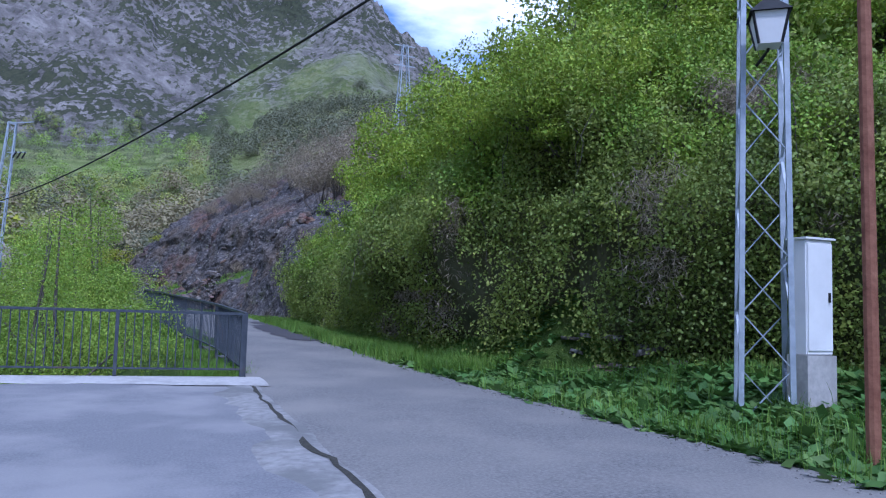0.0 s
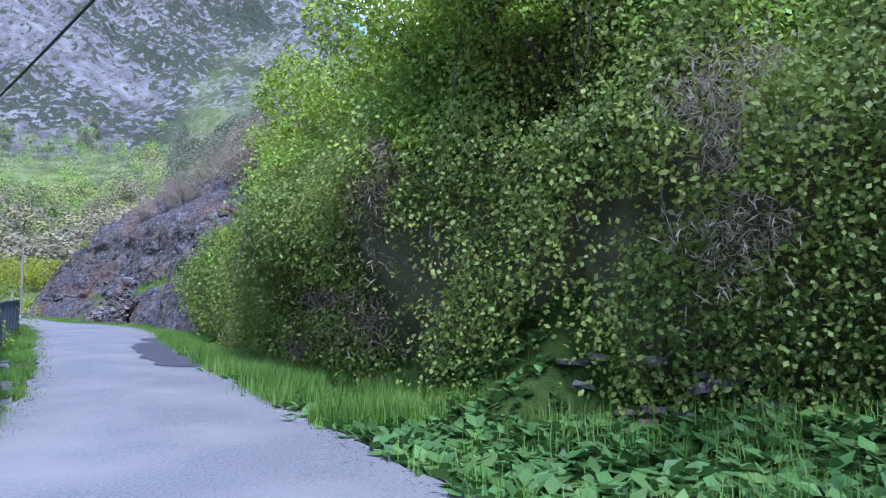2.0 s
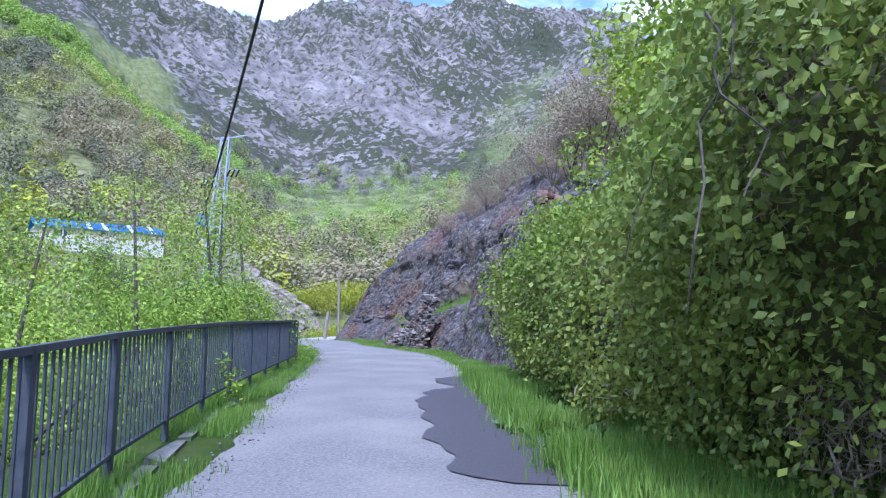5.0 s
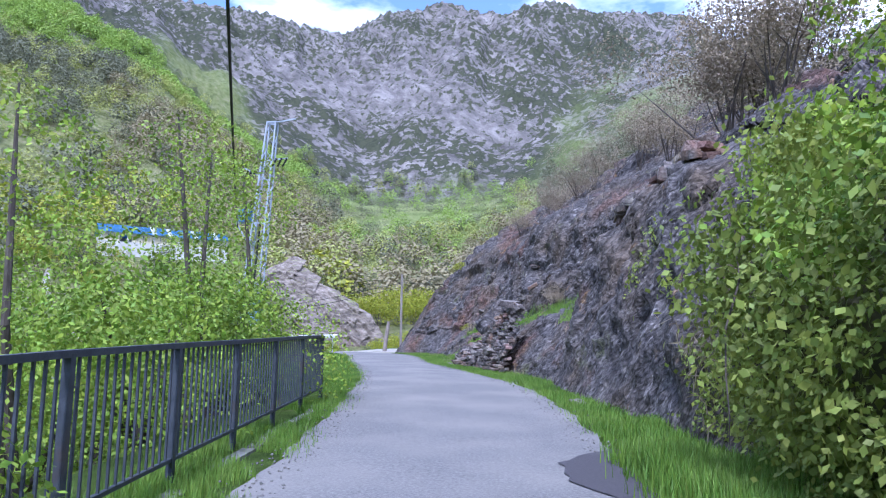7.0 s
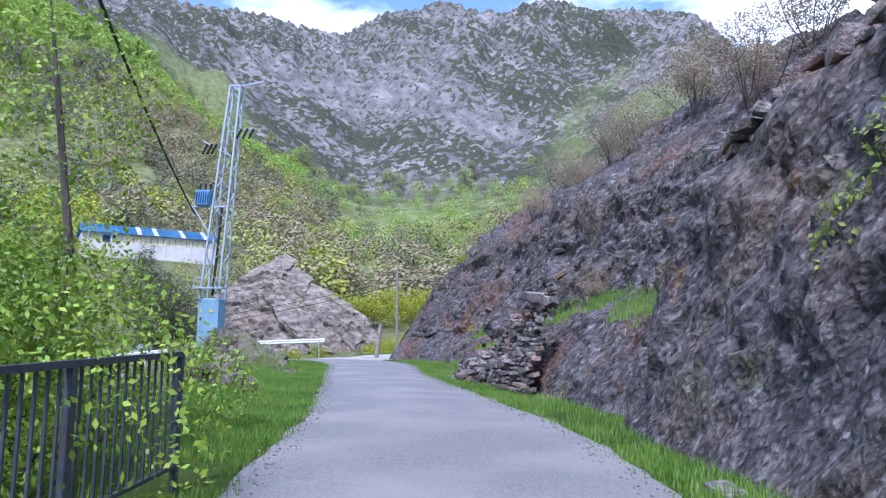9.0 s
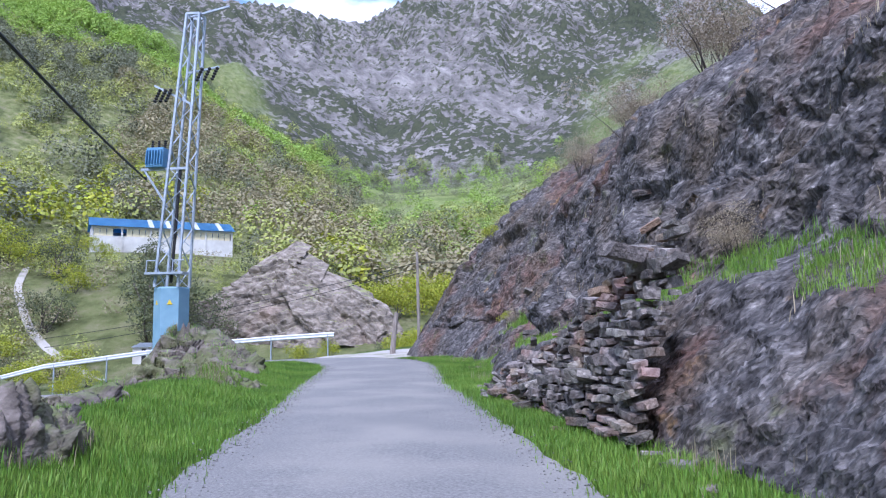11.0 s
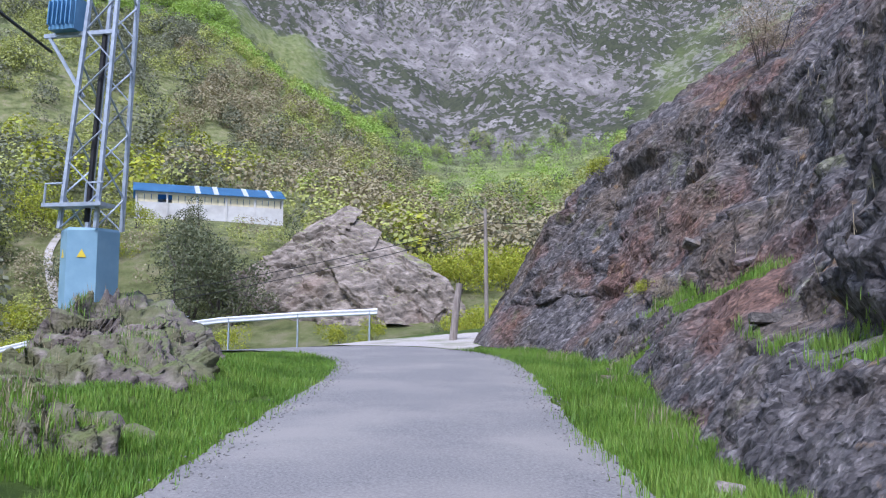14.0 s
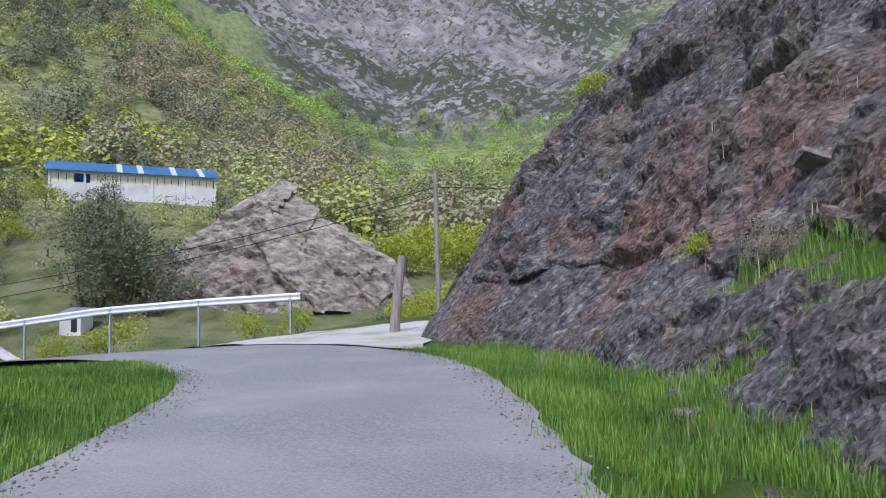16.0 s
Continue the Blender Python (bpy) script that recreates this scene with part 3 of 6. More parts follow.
def build_ground():
    r = np.r_[0.5 * (700 ** (np.arange(210) / 210)), np.linspace(350, 1000, 150), np.linspace(1030, 1700, 16)]
    a = np.radians(np.r_[np.arange(-46, 30, 0.13), np.linspace(30, 314, 240)[:-1]])
    na, nr = len(a), len(r)
    R, A = np.meshgrid(r, a, indexing="ij")
    x, y = CENTRE[0] + (R * np.sin(A)).ravel(), CENTRE[1] + (R * np.cos(A)).ravel()
    z = ground_height(x, y)
    z = z.reshape(nr, na)
    az = (np.degrees(a) + 180) % 360 - 180
    want = np.tan(np.radians(np.interp(az, SKY_AZ, SKY_EL)))
    lift = want / np.where(R > 380, (z - 1.5) / R, 0.01).max(0)
    for _ in range(10):
        lift = (np.roll(lift, 1) + 2 * lift + np.roll(lift, -1)) / 4
    lift = 1 + (lift - 1) * (1 - smooth(34, 60, np.abs(az)))
    z = (z * (1 + (lift - 1)[None] * smooth(400, 640, R))).ravel()
    x, y, z = np.r_[x, CENTRE[0]], np.r_[y, CENTRE[1]], np.r_[z, ground_at(*CENTRE)]
    i, j = np.meshgrid(np.arange(nr - 1), np.arange(na), indexing="ij")
    k = (j + 1) % na
    f = np.stack([i * na + j, i * na + k, (i + 1) * na + k, (i + 1) * na + j], -1).reshape(-1, 4)[:, ::-1]
    ob = np_mesh("ground", np.stack([x, y, z], 1), f, ground_material(), shade=True)
    dx, dy = x - CENTRE[0], y - CENTRE[1]
    rr, az = np.hypot(dx, dy), np.degrees(np.arctan2(dx, dy))
    p = np.stack([x, y, z * 0], 1)
    jit = fbm(p / 60, 4, 21)
    rock = smooth(330, 480, rr + jit * 160)
    mead = smooth(200, 250, rr + jit * 40) * (1 - smooth(400, 450, rr + jit * 90)) * smooth(-18, -12, az + jit * 8) * (1 - smooth(2, 9, az))
    scrub = smooth(40, 90, rr + jit * 30) * (1 - mead) * (1 - rock)
    col = np.stack([rock, mead * (1 - rock), scrub, np.ones_like(rock)], 1).astype(np.float32)
    att = ob.data.color_attributes.new("cover", "FLOAT_COLOR", "POINT")
    att.data.foreach_set("color", col.ravel())
    return tagged(ob, "grassy verges and valley floor rising to steep rocky mountain slopes", "ground", kind="structure")


ground = build_ground()


def strip(name, left, right, mat, across=6, lift=0.0, label="", category="", kind="structure", wobble=0.0, seed=3):
    n = len(left)
    t = np.linspace(0, 1, across + 1)
    v = left[:, None, :] * (1 - t[None, :, None]) + right[:, None, :] * t[None, :, None]
    v = v.copy()
    v[..., 2] += lift + 0.03 * (1 - (2 * t - 1) ** 2)[None]
    flat = v.reshape(-1, 3)
    if wobble:
        e = np.tile(np.abs(2 * t - 1) > 0.99, n)
        flat[e, 0] += wobble * fbm(flat[e] * 1.7, 4, seed)
    i, j = np.meshgrid(np.arange(n - 1), np.arange(across), indexing="ij")
    w = across + 1
    f = np.stack([i * w + j, i * w + j + 1, (i + 1) * w + j + 1, (i + 1) * w + j], -1).reshape(-1, 4)
    ob = np_mesh(name, flat, f, mat, shade=True)
    return tagged(ob, label, category, kind=kind)


road = strip("road", np.c_[EDGE[:, :2], EDGE[:, 4]], np.c_[EDGE[:, 2:4], EDGE[:, 4]], ASPHALT, lift=0.02, wobble=0.16,
             label="narrow worn grey asphalt lane with crumbling edges", category="road")

# paved apron beside the lane, in front of the railing
def build_apron():
    n = 60
    y = np.linspace(-45, -10.75, n)
    z = np.interp(y, EDGE[:200, 1], EDGE[:200, 4])
    left = np.stack([np.full(n, -18.0), y, z], 1)
    right = np.stack([np.full(n, -1.12), y, z], 1)
    strip("apron", left, right, OLD_ASPHALT, across=10, lift=0.012, wobble=0.1, seed=8, label="patched grey asphalt apron beside the lane", category="pavement")
    n = 40
    x = np.linspace(-18, -0.9, n)
    fy = -10.2 + (x + 1.1) * -0.16
    a = np.stack([x, fy - 1.15 - 0.5 * fbm(np.stack([x * 0.6, x * 0, x * 0], 1), 3, 4), np.full(n, -0.35)], 1)
    b = np.stack([x, fy + 0.25, np.full(n, -0.35)], 1)
    strip("concrete_edge", a, b, CONCRETE, across=4, lift=0.022, wobble=0.0, label="cracked pale concrete edge strip under the railing", category="pavement")
    n = 70
    y = np.linspace(-30, -10.9, n)
    z = np.interp(y, EDGE[:200, 1], EDGE[:200, 4])
    rag = fbm(np.stack([y * 1.3, y * 0, y * 0], 1), 4, 14)
    strip("concrete_patch", np.stack([-1.75 + 0.55 * rag, y, z], 1), np.stack([np.full(n, -0.95), y, z], 1), OLD_CONCRETE, across=5, lift=0.006, label="crumbling pale concrete seam between apron and lane", category="pavement")
    wig = 0.10 * fbm(np.stack([y * 2.1, y * 0 + 4, y * 0], 1), 4, 15)
    wid = 0.02 + 0.03 * vnoise(np.stack([y * 3, y * 0, y * 0], 1), 16)
    strip("road_crack", np.stack([-1.2 + wig - wid, y, z], 1), np.stack([-1.2 + wig + wid, y, z], 1), CRACK, across=1, lift=0.034, label="dark crack along the edge of the lane", category="crack")


CRACK = material("crack_dirt", [(0.03, 0.03, 0.025), (0.07, 0.065, 0.05)], scale=20, rough=1, bump=0.3)
build_apron()


# ---------------------------------------------------------------- rock cliff along the right side
def side_sheet(foot, height, back, nu, nv, slope, seed, rough=0.5, overhang=0.0):
    """A sheet that climbs from a foot line: positions (nu, nv, 3) and outward normals in the plan."""
    foot = np.asarray(foot, float)
    d = np.r_[0, np.cumsum(np.hypot(*np.diff(foot[:, :2], axis=0).T))]
    u = np.linspace(0, d[-1], nu)
    f = np.stack([np.interp(u, d, foot[:, c]) for c in range(foot.shape[1])], 1)
    k = np.array([1, 2, 3, 2, 1]) / 9
    for _ in range(4):
        pad = np.concatenate([f[:1], f[:1], f, f[-1:], f[-1:]])
        f = sum(k[j] * pad[j:j + nu] for j in range(5))
    t = np.gradient(f[:, :2], axis=0)
    t /= np.linalg.norm(t, axis=1, keepdims=True)
    inward = np.stack([t[:, 1], -t[:, 0]], 1)  # to the right of the way
    H = f[:, 2][:, None]
    v = np.linspace(0, 1, nv)[None]
    z = H * v
    knee = H * 0.52
    off = np.minimum(z, knee) / slope + np.maximum(z - knee, 0) / back - overhang * np.sin(np.pi * np.clip(v * 1.2, 0, 1)) * H * 0.1
    base = ground_height(f[:, 0], f[:, 1])[:, None] - 0.25
    P = np.stack([f[:, 0][:, None] + inward[:, 0][:, None] * off, f[:, 1][:, None] + inward[:, 1][:, None] * off, base + z], -1)
    N = np.stack([-inward[:, 0], -inward[:, 1], np.full(nu, 0.5)], 1)[:, None, :].repeat(nv, 1)
    N /= np.linalg.norm(N, axis=2, keepdims=True)
    return P, N


def grid_faces(nu, nv):
    i, j = np.meshgrid(np.arange(nu - 1), np.arange(nv - 1), indexing="ij")
    return np.stack([i * nv + j, (i + 1) * nv + j, (i + 1) * nv + j + 1, i * nv + j + 1], -1).reshape(-1, 4)


# foot x, y; height; bank height, ledge width, height of the steep face
CLIFF_FOOT = [(3.2, 3.5, 5.4, 3.4, 0.8, 4.2), (2.75, 6.5, 6.0, 3.8, 1.0, 4.5), (2.4, 10, 6.0, 4.2, 1.6, 4.7), (1.9, 12, 6.3, 4.5, 1.9, 5.0), (1.55, 14, 6.6, 4.5, 1.9, 5.1), (1.35, 16, 7.2, 4.3, 1.8, 5.3), (1.5, 17.3, 8.6, 2.6, 1.5, 5.6), (1.05, 20, 11.0, 2.0, 1.5, 5.8),
              (0.2, 23, 11.5, 1.9, 1.5, 6.0), (-0.6, 26, 12.0, 1.6, 1.4, 6.2), (-1.4, 29, 12.5, 1.4, 1.1, 6.3), (-1.95, 32, 13.0, 1.3, 1.0, 6.4), (-2.2, 36, 13.0, 1.6, 1.0, 6.6), (-2.35, 39, 13.0, 1.7, 1.0, 6.8), (-2.8, 42, 13.0, 1.6, 0.8, 7.0), (-3.5, 45, 12.0, 1.6, 0.5, 7.2),
              (-4.9, 47.5, 11.0, 1.7, 0.55, 6.8), (-6.5, 50, 7.0, 1.7, 0.5, 5.4), (-7.5, 52, 4.0, 1.4, 0.5, 3.2), (-7.6, 53.2, 2.2, 0.9, 0.5, 1.8), (-5.6, 54.4, 1.8, 0.7, 0.5, 1.5), (0.5, 57, 3.0, 0.5, 0.1, 2.8), (7, 59, 3.0, 0.5, 0.1, 2.8)]
BANK_SLOPE, FACE_SLOPE, TOP_SLOPE = 2.6, 2.1, 0.78


def cliff_profile(f, s):
    """Offsets and heights up the slope for stations f (n, 6) at s (n, m) from 0 to 1."""
    H, hb, lw, hf = [f[:, c][:, None] for c in (2, 3, 4, 5)]
    o1 = hb / np.interp(hb, [2.2, 4.0], [1.35, BANK_SLOPE])
    lw = np.maximum(lw - 0.45, 0.1)
    o2, z2 = o1 + lw, hb + lw * 0.5
    hf = np.maximum(hf, z2 + 0.3)
    o3 = o2 + (hf - z2) / FACE_SLOPE
    H = np.maximum(H, hf + 0.2)
    o4 = o3 + (H - hf) / TOP_SLOPE
    k = [0, 0.24, 0.36, 0.74, 1.0]
    off, z = np.zeros(s.shape), np.zeros(s.shape)
    for (ka, kb), (oa, ob), (za, zb) in zip(zip(k, k[1:]), ((0 * o1, o1), (o1, o2), (o2, o3), (o3, o4)), ((0 * o1, hb), (hb, z2), (z2, hf), (hf, H))):
        t = (s - ka) / (kb - ka)
        on = (t >= 0) & (t <= 1)
        off = np.where(on, oa + (ob - oa) * t, off)
        z = np.where(on, za + (zb - za) * t, z)
    return off, z


def build_cliff():
    nu, nv = 1020, 205
    foot = np.array(CLIFF_FOOT, float)
    d = np.r_[0, np.cumsum(np.hypot(*np.diff(foot[:, :2], axis=0).T))]
    u = np.linspace(0, d[-1], nu)
    f = np.stack([np.interp(u, d, foot[:, c]) for c in range(6)], 1)
    for _ in range(4):
        f[1:-1] = (f[:-2] + 2 * f[1:-1] + f[2:]) / 4
    g = f.copy()
    for _ in range(160):
        g[1:-1] = (g[:-2] + 2 * g[1:-1] + g[2:]) / 4
    t = np.gradient(g[:, :2], axis=0)
    t /= np.linalg.norm(t, axis=1, keepdims=True)
    inw = np.stack([t[:, 1], -t[:, 0]], 1)
    s = np.linspace(0, 1, nv)[None].repeat(nu, 0)
    f[:, 3] = np.maximum(f[:, 3] + 0.55 * fbm(np.stack([f[:, 1] / 2.6, 0 * u, 0 * u], 1), 3, 18), 0.4)
    off, z = cliff_profile(f, s)
    for _ in range(14):  # no sharp knees
        for w in (off, z):
            w[:, 1:-1] = (w[:, :-2] + 2 * w[:, 1:-1] + w[:, 2:]) / 4
    base = ground_height(f[:, 0], f[:, 1])[:, None] - 0.25
    p = np.stack([f[:, 0][:, None] + inw[:, 0][:, None] * off, f[:, 1][:, None] + inw[:, 1][:, None] * off, base + z], -1)
    gu, gv = np.gradient(p, axis=0), np.gradient(p, axis=1)
    n = np.cross(gv, gu)
    n /= np.linalg.norm(n, axis=2, keepdims=True) + 1e-9
    for _ in range(6):
        n[:, 1:-1] = (n[:, :-2] + 2 * n[:, 1:-1] + n[:, 2:]) / 4
    n /= np.linalg.norm(n, axis=2, keepdims=True) + 1e-9
    if n[nu // 2, nv // 2, 0] > 0:
        n = -n
    p, n = p.reshape(-1, 3), n.reshape(-1, 3)
    sv = s.ravel()
    # beds that dip along the face, broken into blocks of three sizes
    q = p @ np.array([[0.85, 0.3, 0.2], [-0.3, 0.75, -0.6], [0.1, 0.55, 0.78]])
    warp = fbm(p / 1.7, 3, 3)[:, None] * 0.5
    ledge = smooth(0.22, 0.26, sv) * (1 - smooth(0.33, 0.38, sv)) * np.clip(f[:, 4], 0, 1).repeat(nv)
    amp = smooth(0.0, 0.08, sv) * (1 - 0.75 * ledge) * (1 - 0.5 * (1 - smooth(0.22, 0.34, sv)) * (1 - smooth(2.2, 3.2, f[:, 3])).repeat(nv))
    amp = amp * (1 - 0.85 * smooth(49.0, 52.0, f[:, 1])).repeat(nv)
    e = (amp * (facets((q + warp) * np.array([0.30, 0.62, 0.36]), 11, 0.8) * 0.34 + (ridged(p / 5, 3, 12) - 0.6) * 0.55 - 0.45 * smooth(0.48, 0.53, sv + 0.12 * fbm(p / 3, 2, 8)) * (1 - smooth(0.56, 0.70, sv)) * smooth(-0.15, 0.25, fbm(p / 4.5, 2, 14)))).reshape(nu, nv)
    for _ in range(2):  # worn edges
        e[1:-1] = (e[:-2] + 2 * e[1:-1] + e[2:]) / 4
        e[:, 1:-1] = (e[:, :-2] + 2 * e[:, 1:-1] + e[:, 2:]) / 4
    dsp = e.ravel() + amp * facets((q + warp) * np.array([0.9, 2.0, 1.2]), 23, 0.8) * 0.15
    bed = q[:, 1] * 3.2 + fbm(p / 0.9, 3, 31) * 1.1
    fine = q[:, 1] * 7.5 + fbm(p / 0.5, 3, 34) * 1.4
    dsp += (0.35 + 0.65 * amp) * (facets((q + warp * 0.5) * np.array([1.7, 3.6, 2.4]), 37, 0.8) * 0.09 + (bed - np.floor(bed)) * 0.09 * (0.3 + vnoise(p * 0.8, 33)) + (fine - np.floor(fine)) * 0.05 * vnoise(p * 1.3, 35) + fbm(q * np.array([2.0, 5.0, 3.0]), 3, 19, 0.6) * 0.05)
    out = p + n * dsp[:, None]
    ob = np_mesh("rock_cliff", out, grid_faces(nu, nv)[:, ::-1], SLATE)
    tagged(ob, "steep dark slate rock cut with reddish stained patches above the lane", "cliff", kind="structure")
    return out.reshape(nu, nv, 3), n.reshape(nu, nv, 3), f


CLIFF_P, CLIFF_N, CLIFF_F = build_cliff()

# ---------------------------------------------------------------- leafy bank
IVY_FOOT = [(10.4, -22.5, 7.0), (9.8, -19, 7.2), (8.7, -15.8, 7.6), (7.0, -13.4, 8.4), (5.4, -11.5, 8.8), (4.4, -9, 8.6), (3.7, -6, 7.8), (3.1, -3, 6.8), (2.9, 0, 6.2), (2.8, 3, 5.4), (3.0, 5, 4.6), (3.6, 6.8, 3.2)]


def build_bank():
    nu, nv = 240, 60
    P, N = side_sheet(IVY_FOOT, None, 1.1, nu, nv, 2.6, 2, overhang=1.2)
    p = P.reshape(-1, 3)
    n = N.reshape(-1, 3)
    v = np.tile(np.linspace(0, 1, nv), nu)
    lump = ((ridged(p / 3.4, 2, 31) - 0.55) * 2.6 + (ridged(p / 1.1, 2, 33) - 0.55) * 1.1) * smooth(0, 0.3, v)
    q = p + n * lump[:, None]
    bank = thing("ivy_bank", (3, -5, 0), "tall bank overgrown with bright green ivy and hanging shoots", "bank")
    # earth behind the leaves; the shade of inner foliage is put into its colour
    np_mesh("earth", q - n * 0.5, grid_faces(nu, nv), SOIL_AND_SHADE, bank, "earth and roots in the dark green-brown of shaded foliage")
    m = 560000
    grid = q.reshape(nu, nv, 3)
    area = np.linalg.norm(np.cross(np.gradient(grid, axis=0), np.gradient(grid, axis=1)), axis=2).ravel() + 1e-6
    pick = RNG.choice(len(q), m, p=area / area.sum())
    pts = q[pick] + n[pick] * RNG.normal(0.05, 0.16, (m, 1)) + RNG.normal(0, 0.15, (m, 3))
    dens = fbm(pts / 1.1, 3, 41)
    keep = dens > -0.42
    hgt = v[pick]
    keep &= RNG.uniform(0, 1, m) < 0.7 + 0.3 * smooth(0.1, 0.45, hgt)
    # dark hollows under the overhanging curtain
    hollow = (hgt < 0.26 + 0.1 * fbm(pts / 0.5, 2, 47)) & (fbm(pts / np.array([1.3, 1.3, 4.0]), 2, 48) > -0.05) & (pts[:, 1] < -6.5)
    keep &= ~hollow | (RNG.uniform(0, 1, m) < 0.12)
    top = (hgt + dens * 0.5) > 0.5
    dry = fbm(pts / np.array([1.6, 1.6, 1.2]), 3, 45) > np.interp(pts[:, 1], [-16, -12, -8, 2], [0.2, 0.24, 0.38, 0.42])
    leaf_mesh("dry_tangle", pts[keep & dry], n[pick][keep & dry], 0.15, LEAF_BARE, bank, "reddish-brown dry twigs and dead shoots", droop=1.0, aspect=0.1)
    keep &= ~dry
    leaf_mesh("ivy_leaves", pts[keep & ~top], n[pick][keep & ~top], 0.073, LEAF, bank, droop=0.9, aspect=0.7)
    leaf_mesh("upper_leaves", pts[keep & top], n[pick][keep & top], 0.082, LEAF_BRIGHT, bank, droop=0.7, aspect=0.62)
    for k in range(110):
        bm = bmesh.new()
        u = RNG.integers(0, nu)
        i0 = u * nv + int(RNG.uniform(0.3, 0.8) * nv)
        a = q[i0] + n[i0] * 0.25
        pts2 = [a]
        for j in range(5):
            a = a + np.array([RNG.normal(0, 0.08), RNG.normal(0, 0.1), -RNG.uniform(0.15, 0.4)]) + n[i0] * RNG.uniform(-0.03, 0.06)
            pts2.append(a)
        tube(bm, pts2, [0.010, 0.009, 0.008, 0.007, 0.006, 0.004], 4)
        part("hanging_shoot", bm, BARK, bank)
    return q.reshape(nu, nv, 3)


BANK_Q = build_bank()


# ---------------------------------------------------------------- railings
def railing(name, line, label, spacing=0.125, post_every=1.85, height=1.05):
    """A steel railing along a line of plan points: posts, two rails, balusters."""
    line = np.asarray(line, float)
    d = np.r_[0, np.cumsum(np.hypot(*np.diff(line, axis=0).T))]

    def at(s):
        x, y = np.interp(s, d, line[:, 0]), np.interp(s, d, line[:, 1])
        return Vector((x, y, rail_base(x, y)))

    root = thing(name, at(0), label, "railing")
    posts = np.linspace(0, d[-1], max(2, round(d[-1] / post_every)) + 1)
    for s in posts:
        bm = bmesh.new()
        p = at(s)
        bar(bm, p + Vector((0, 0, -0.15)), p + Vector((0, 0, height)), 0.055)
        part("post", bm, FENCE_PAINT, root)
    for a, b in zip(posts, posts[1:]):
        for nm, h, w, t in (("top_rail", height, 0.05, 0.045), ("bottom_rail", 0.12, 0.035, 0.03)):
            bm = bmesh.new()
            bar(bm, at(a) + Vector((0, 0, h)), at(b) + Vector((0, 0, h)), w, t)
            part(nm, bm, FENCE_PAINT, root)
        n = int((b - a) / spacing)
        for k in range(1, n):
            p = at(a + (b - a) * k / n)
            bm = bmesh.new()
            bar(bm, p + Vector((0, 0, 0.12)), p + Vector((0, 0, height - 0.02)), 0.017)
            part("baluster", bm, FENCE_PAINT, root)
    return root


def rail_base(x, y):
    return float(np.interp(y, EDGE[:300, 1], EDGE[:300, 4])) + 0.04


railing("railing", [(-1.15, -10.1), (-1.35, -6), (-1.85, -3), (-2.2, 0), (-2.45, 3), (-2.75, 7), (-3.05, 11.5)], "dark painted steel railing with thin upright bars along the lane")
railing("railing", [(-1.2, -10.15), (-4.8, -9.6), (-13, -8.4)], "dark steel railing with upright bars beside the concrete apron", spacing=0.13)


# ---------------------------------------------------------------- transformer pylon
def lattice(root, base, height, w0, w1, mat, panels, leg=0.09, brace=0.05):
    """A square lattice mast: four legs, and cross braces face by face."""
    x, y, z = base

    def c(k, t):
        w = (w0 + (w1 - w0) * t) / 2
        sx, sy = ((-1, -1), (1, -1), (1, 1), (-1, 1))[k % 4]
        return Vector((x + sx * w, y + sy * w, z + height * t))

    for k in range(4):
        bm = bmesh.new()
        bar(bm, c(k, 0), c(k, 1), leg)
        part("leg", bm, mat, root)
    ts = np.linspace(0, 1, panels + 1)
    for i in range(panels):
        for k in range(4):
            bm = bmesh.new()
            a, b = (k, k + 1) if i % 2 == 0 else (k + 1, k)
            bar(bm, c(a, ts[i]), c(b, ts[i + 1]), brace, brace * 0.4)
            part("brace", bm, mat, root)
    for k in range(4):
        bm = bmesh.new()
        bar(bm, c(k, 1), c(k + 1, 1), leg)
        part("top_bar", bm, mat, root)


SIGN_YELLOW = material("sign_yellow", [(0.62, 0.45, 0.03), (0.72, 0.55, 0.05)], scale=4, rough=0.5, bump=0)


